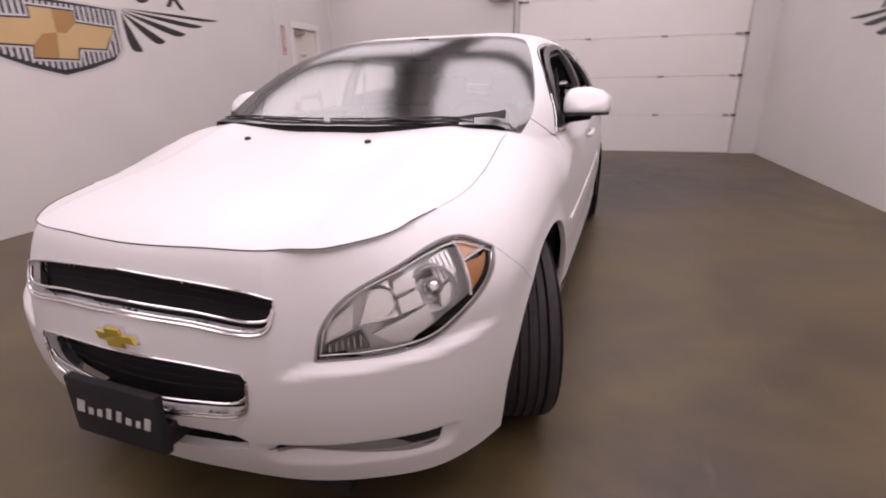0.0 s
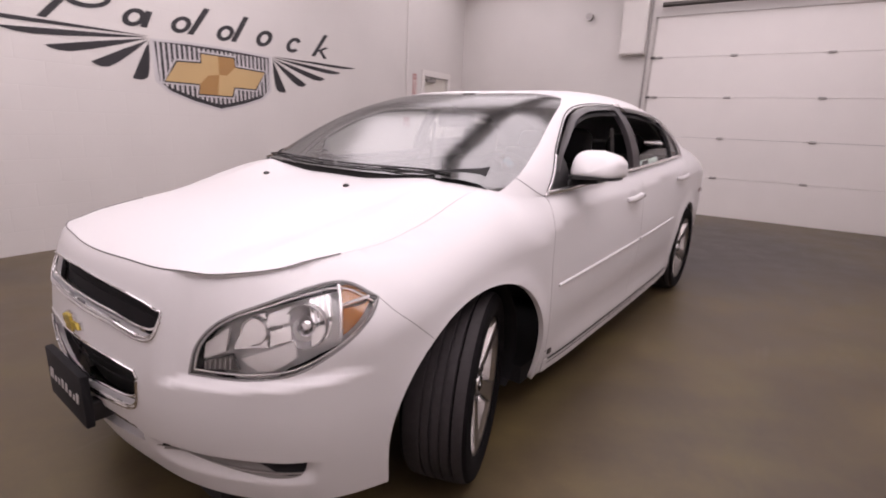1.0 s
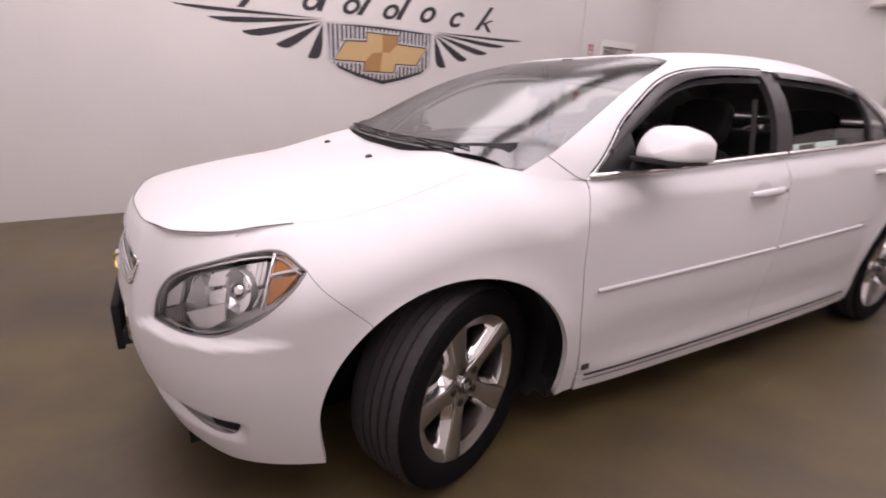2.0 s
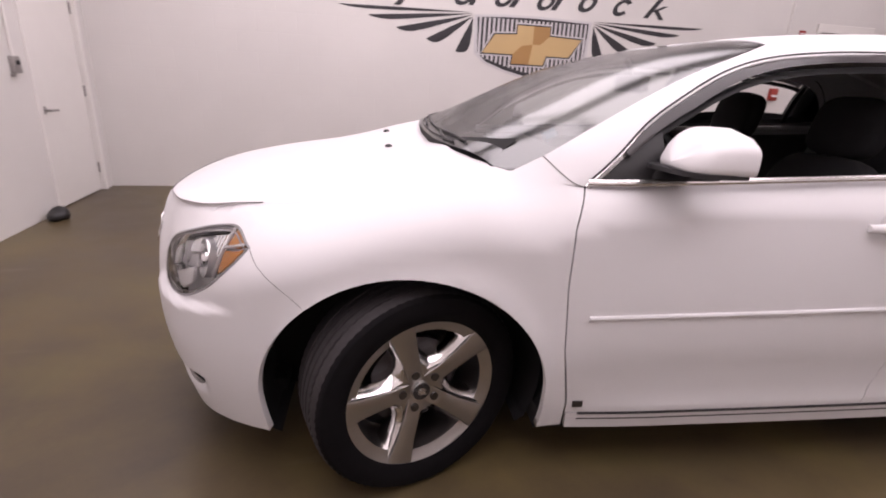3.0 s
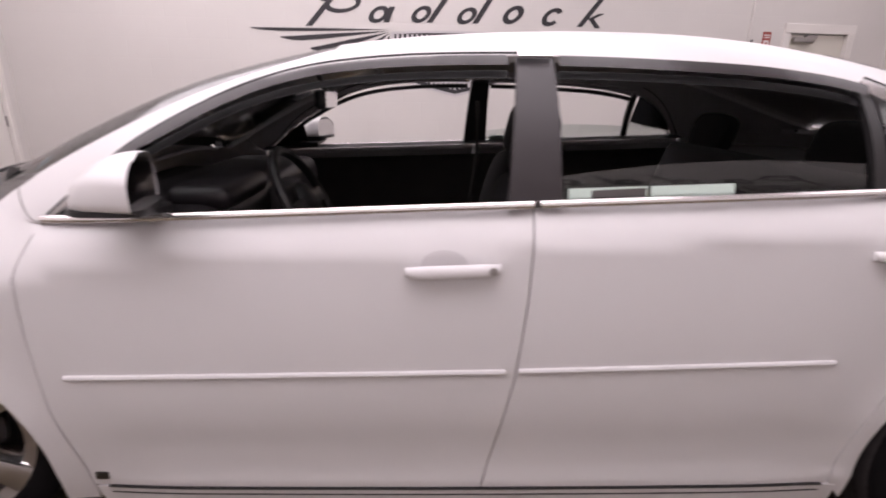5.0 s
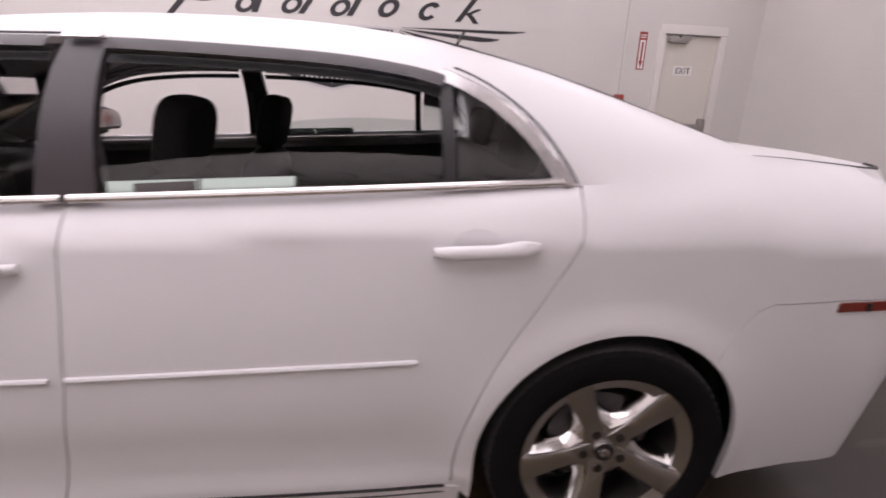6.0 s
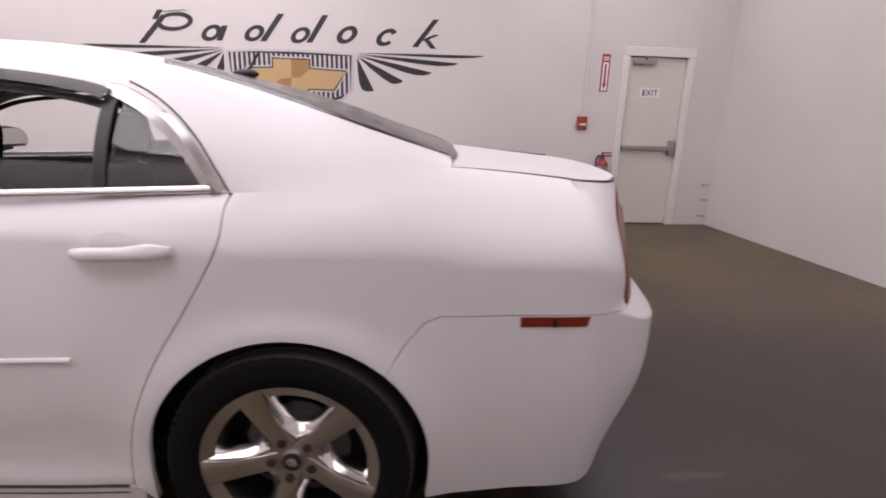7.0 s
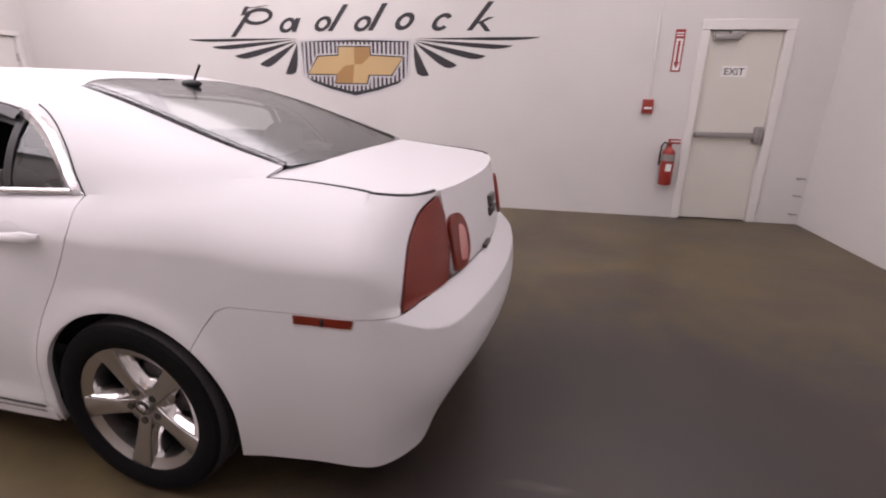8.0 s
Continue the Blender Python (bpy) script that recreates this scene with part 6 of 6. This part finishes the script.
for y0, y1, x1 in ((-0.52, 0.02, 0.10), (0.10, 0.58, 0.155)):
    bm = tube(bmesh.new(), [on_screen(0.060 + 0.10 * y0 * y0, y0, 0.004), on_screen(0.068, y0 + 0.12, 0.010), on_screen(0.078, (y0 + y1) / 2, 0.010)], 0.004)
    part("wiper_arm", bm, M_BLACK, CAR, "black wiper arm")
    bm = tube(bmesh.new(), [on_screen(0.080 + 0.12 * y * y, y, 0.006) for y in np.linspace(y0 - 0.05, y1, 12)], 0.0038)
    part("wiper_blade", bm, M_BLACK, CAR, "black wiper blade")

# door mirrors
def mirror(sd):
    bm = bmesh.new()
    nx_, na = 14, 24
    rows = []
    for i in range(nx_ + 1):
        t = i / nx_
        f = (1 - (1 - t) ** 6.0) ** (1 / 2.4) if t < 1 else 1.0
        x = 0.590 + 0.138 * t
        cy, cz = -0.918 - 0.012 * t, 1.056
        ry = 0.098 * f
        row = []
        for k in range(na):
            a = 2 * math.pi * k / na
            ca, sa = math.cos(a), math.sin(a)
            y = cy - ry * math.copysign(abs(ca) ** 0.45, ca)
            z = cz + (0.087 * f * sa ** 0.55 if sa > 0 else -0.024 * (0.45 + 0.55 * f) * abs(sa) ** 0.4)
            edge = max(0, -y - 0.95) / 0.08
            high = max(0.0, (z - cz) / 0.089)
            row.append(bm.verts.new((x + 0.25 * (-y - 0.95) * t + 0.058 * high ** 1.4 * (1 - t) ** 0.8, sd * y, z - 0.034 * edge * max(0, sa))))
        rows.append(row)
    for p, q in zip(rows, rows[1:]):
        for k in range(na):
            bm.faces.new((p[k], p[(k + 1) % na], q[(k + 1) % na], q[k]))
    bm.faces.new(rows[0][::-1])
    bmesh.ops.recalc_face_normals(bm, faces=bm.faces)
    house = part("door_mirror", bm, M_PAINT, fdoors[0 if sd == 1 else 1], "white door mirror with black foot")
    house.data.set_sharp_from_angle(angle=radians(70))
    bm2 = bmesh.new()
    vs = [bm2.verts.new((0.720 - 0.25 * 0.092 * math.copysign(abs(math.cos(a)) ** 0.5, math.cos(a)), sd * (-0.930 + 0.092 * math.copysign(abs(math.cos(a)) ** 0.5, math.cos(a))), 1.064 + (0.068 if math.sin(a) > 0 else 0.032) * math.copysign(abs(math.sin(a)) ** 0.7, math.sin(a)))) for a in np.linspace(0, 2 * math.pi, 25)[:-1]]
    bm2.faces.new(vs)
    return house, bm2


for sd in (1, -1):
    house, gl = mirror(sd)
    door = fdoors[0 if sd == 1 else 1]
    part("mirror_glass", gl, M_CHROME, door, "mirror glass", flat=True)
    bm = bmesh.new()
    rows = []
    for t in np.linspace(0, 1, 6):
        y = -0.78 - 0.17 * t
        rows.append([bm.verts.new(p) for p in ((0.58 + 0.04 * t, sd * y, 0.986 + 0.024 * t), (0.70 + 0.02 * t, sd * y, 0.988 + 0.024 * t), (0.70 + 0.02 * t, sd * y, 1.012 + 0.012 * t), (0.60 + 0.03 * t, sd * y, 1.016 + 0.012 * t))])
    for p, q in zip(rows, rows[1:]):
        for k in range(4):
            bm.faces.new((p[k], p[(k + 1) % 4], q[(k + 1) % 4], q[k]))
    bm.faces.new(rows[0])
    bm.faces.new(rows[-1])
    bmesh.ops.recalc_face_normals(bm, faces=bm.faces)
    bmesh.ops.bevel(bm, geom=bm.edges, offset=0.004, segments=2, affect="EDGES")
    tray = [(0.659 + 0.082 * math.copysign(abs(math.cos(a)) ** 0.5, math.cos(a)) - 0.25 * 0.096 * math.copysign(abs(math.sin(a)) ** 0.5, math.sin(a)), -0.926 + 0.094 * math.copysign(abs(math.sin(a)) ** 0.5, math.sin(a))) for a in np.linspace(0, 2 * math.pi, 33)[:-1]]
    part("mirror_tray", slab(bmesh.new(), tray, 1.028, 1.040, lambda a, b, h: (a, sd * b, h)), M_BLACK, door, "black underside of the mirror")
    part("mirror_foot", bm, M_BLACK, door, "black mirror foot")

# roof aerial
bm = bmesh.new()
bmesh.ops.create_icosphere(bm, subdivisions=3, radius=0.03, matrix=Matrix.Translation((2.47, 0.0, float(cabin_z(2.47, 0.0)) + 0.004)) @ Matrix.Diagonal((1.7, 1.0, 0.6, 1)))
tube(bm, [(2.48, 0.0, float(cabin_z(2.47, 0.0)) + 0.01), (2.525, 0.0, float(cabin_z(2.47, 0.0)) + 0.085)], 0.005)
part("aerial", bm, M_BLACK, CAR, "short black roof aerial")

# ---- inside the car
def cushion(bm, x, y, z, rx, ry, rz, p=0.55):
    """A padded block: a ball drawn out towards a box."""
    r = bmesh.ops.create_uvsphere(bm, u_segments=24, v_segments=16, radius=1)
    for v in r["verts"]:
        c = [math.copysign(abs(q) ** p, q) for q in v.co]
        v.co = (x + rx * c[0], y + ry * c[1], z + rz * c[2])
    return bm


def seat(x, y, w, name="front_seat", recline=0.22):
    bm = bmesh.new()
    box(bm, x - 0.28, x + 0.24, y - w / 2, y + w / 2, 0.28, 0.43, 0.05, 3)
    s = part(name, bm, M_CLOTH, CAR, "black cloth seat")
    b2 = bmesh.new()
    cushion(b2, 0.0, 0.0, 0.30, 0.085, w / 2, 0.36)
    part("backrest", b2, M_CLOTH, s, m=pose(x + 0.22, y, 0.37, 0, math.degrees(recline), 0))
    b3 = bmesh.new()
    cushion(b3, 0.0, 0.0, 0.10, 0.055, 0.145, 0.115)
    part("headrest", b3, M_CLOTH, s, m=pose(x + 0.22 + math.sin(recline) * 0.66, y, 0.37 + 0.65 * math.cos(recline) + 0.02, 0, math.degrees(recline), 0))
    for d in (-0.05, 0.05):
        part("headrest_post", cyl(bmesh.new(), (0, d, -0.06), (0, d, 0.03), 0.006, seg=8), M_STEEL, s, m=pose(x + 0.22 + math.sin(recline) * 0.66, y, 0.37 + 0.65 * math.cos(recline) + 0.02, 0, math.degrees(recline), 0))


seat(1.26, -0.37, 0.50)
seat(1.35, 0.37, 0.50)
bm = box_bm(2.05, 2.50, -0.66, 0.66, 0.34, 0.54, 0.05, seg=3)
bench = part("rear_seat", bm, M_CLOTH, CAR, "black cloth rear bench")
part("backrest", box_bm(-0.07, 0.08, -0.66, 0.66, 0.0, 0.60, 0.05, seg=3), M_CLOTH, bench, m=pose(2.46, 0, 0.48, 0, 18, 0))
for y in (-0.40, 0.40):
    part("headrest", cushion(bmesh.new(), 0.0, 0.0, 0.08, 0.05, 0.145, 0.095), M_CLOTH, bench, m=pose(2.645, y, 1.035, 0, 14, 0))
part("parcel_shelf", box_bm(2.62, 3.16, -0.62, 0.62, 1.02, 1.045, 0.01), M_TRIM, CAR, "dark parcel shelf")
bm = bmesh.new()
box(bm, 0.28, 0.72, -0.70, 0.70, 0.72, 0.955, 0.06, 3)
box(bm, 0.52, 0.78, -0.14, 0.14, 0.40, 0.93, 0.03, 2)
box(bm, 0.55, 0.74, -0.56, -0.18, 0.93, 1.005, 0.035, 3)
part("dashboard", bm, M_PILLAR, CAR, "dark grey dashboard")
bm = bmesh.new()
ring = [(0.185 * math.cos(a), 0.185 * math.sin(a), 0) for a in np.linspace(0, 2 * math.pi, 41)]
tube(bm, ring, 0.015)
box(bm, -0.17, 0.17, -0.025, 0.025, -0.012, 0.012, 0.006)
box(bm, -0.025, 0.025, -0.17, 0.02, -0.012, 0.012, 0.006)
bmesh.ops.create_icosphere(bm, subdivisions=2, radius=0.07, matrix=Matrix.Diagonal((1, 1, 0.45, 1)))
part("steering_wheel", bm, M_BLACK, CAR, "black steering wheel", m=pose(0.92, -0.37, 0.925, 0, 62, 0) @ pose(0, 0, 0, 0, 0, 90))
bm = box_bm(-0.02, 0.02, -0.12, 0.12, -0.035, 0.035, 0.015, seg=3)
cyl(bm, (0, 0, 0.03), (-0.03, 0, 0.10), 0.01, seg=8)
part("inside_mirror", bm, M_BLACK, CAR, "black inside mirror", m=pose(0.92, 0, 1.245))
part("mirror_face", box_bm(0.019, 0.022, -0.11, 0.11, -0.028, 0.028), M_CHROME, CAR, flat=True, m=pose(0.92, 0, 1.245))
part("console", box_bm(0.70, 1.60, -0.12, 0.12, 0.25, 0.55, 0.04, seg=2), M_TRIM, CAR, "dark centre console")
st = [(0.325, 0.668), (0.358, 0.668), (0.358, 0.706), (0.325, 0.706)]
panel("sticker", C(st, "y"), cabin, ws_glass, M_BLUE, (0.1, 0.1), 0, sides=(1,), offset=-0.007, ref=0.9, label="small blue windscreen sticker")
# seat belts at the pillars
for sd in (1, -1):
    part("seat_belt", tube(bmesh.new(), [(1.56, -sd * 0.66, 1.24), (1.57, -sd * 0.70, 0.95), (1.50, -sd * 0.66, 0.45)], 0.012, 6), M_TRIM, CAR, "grey seat belt")
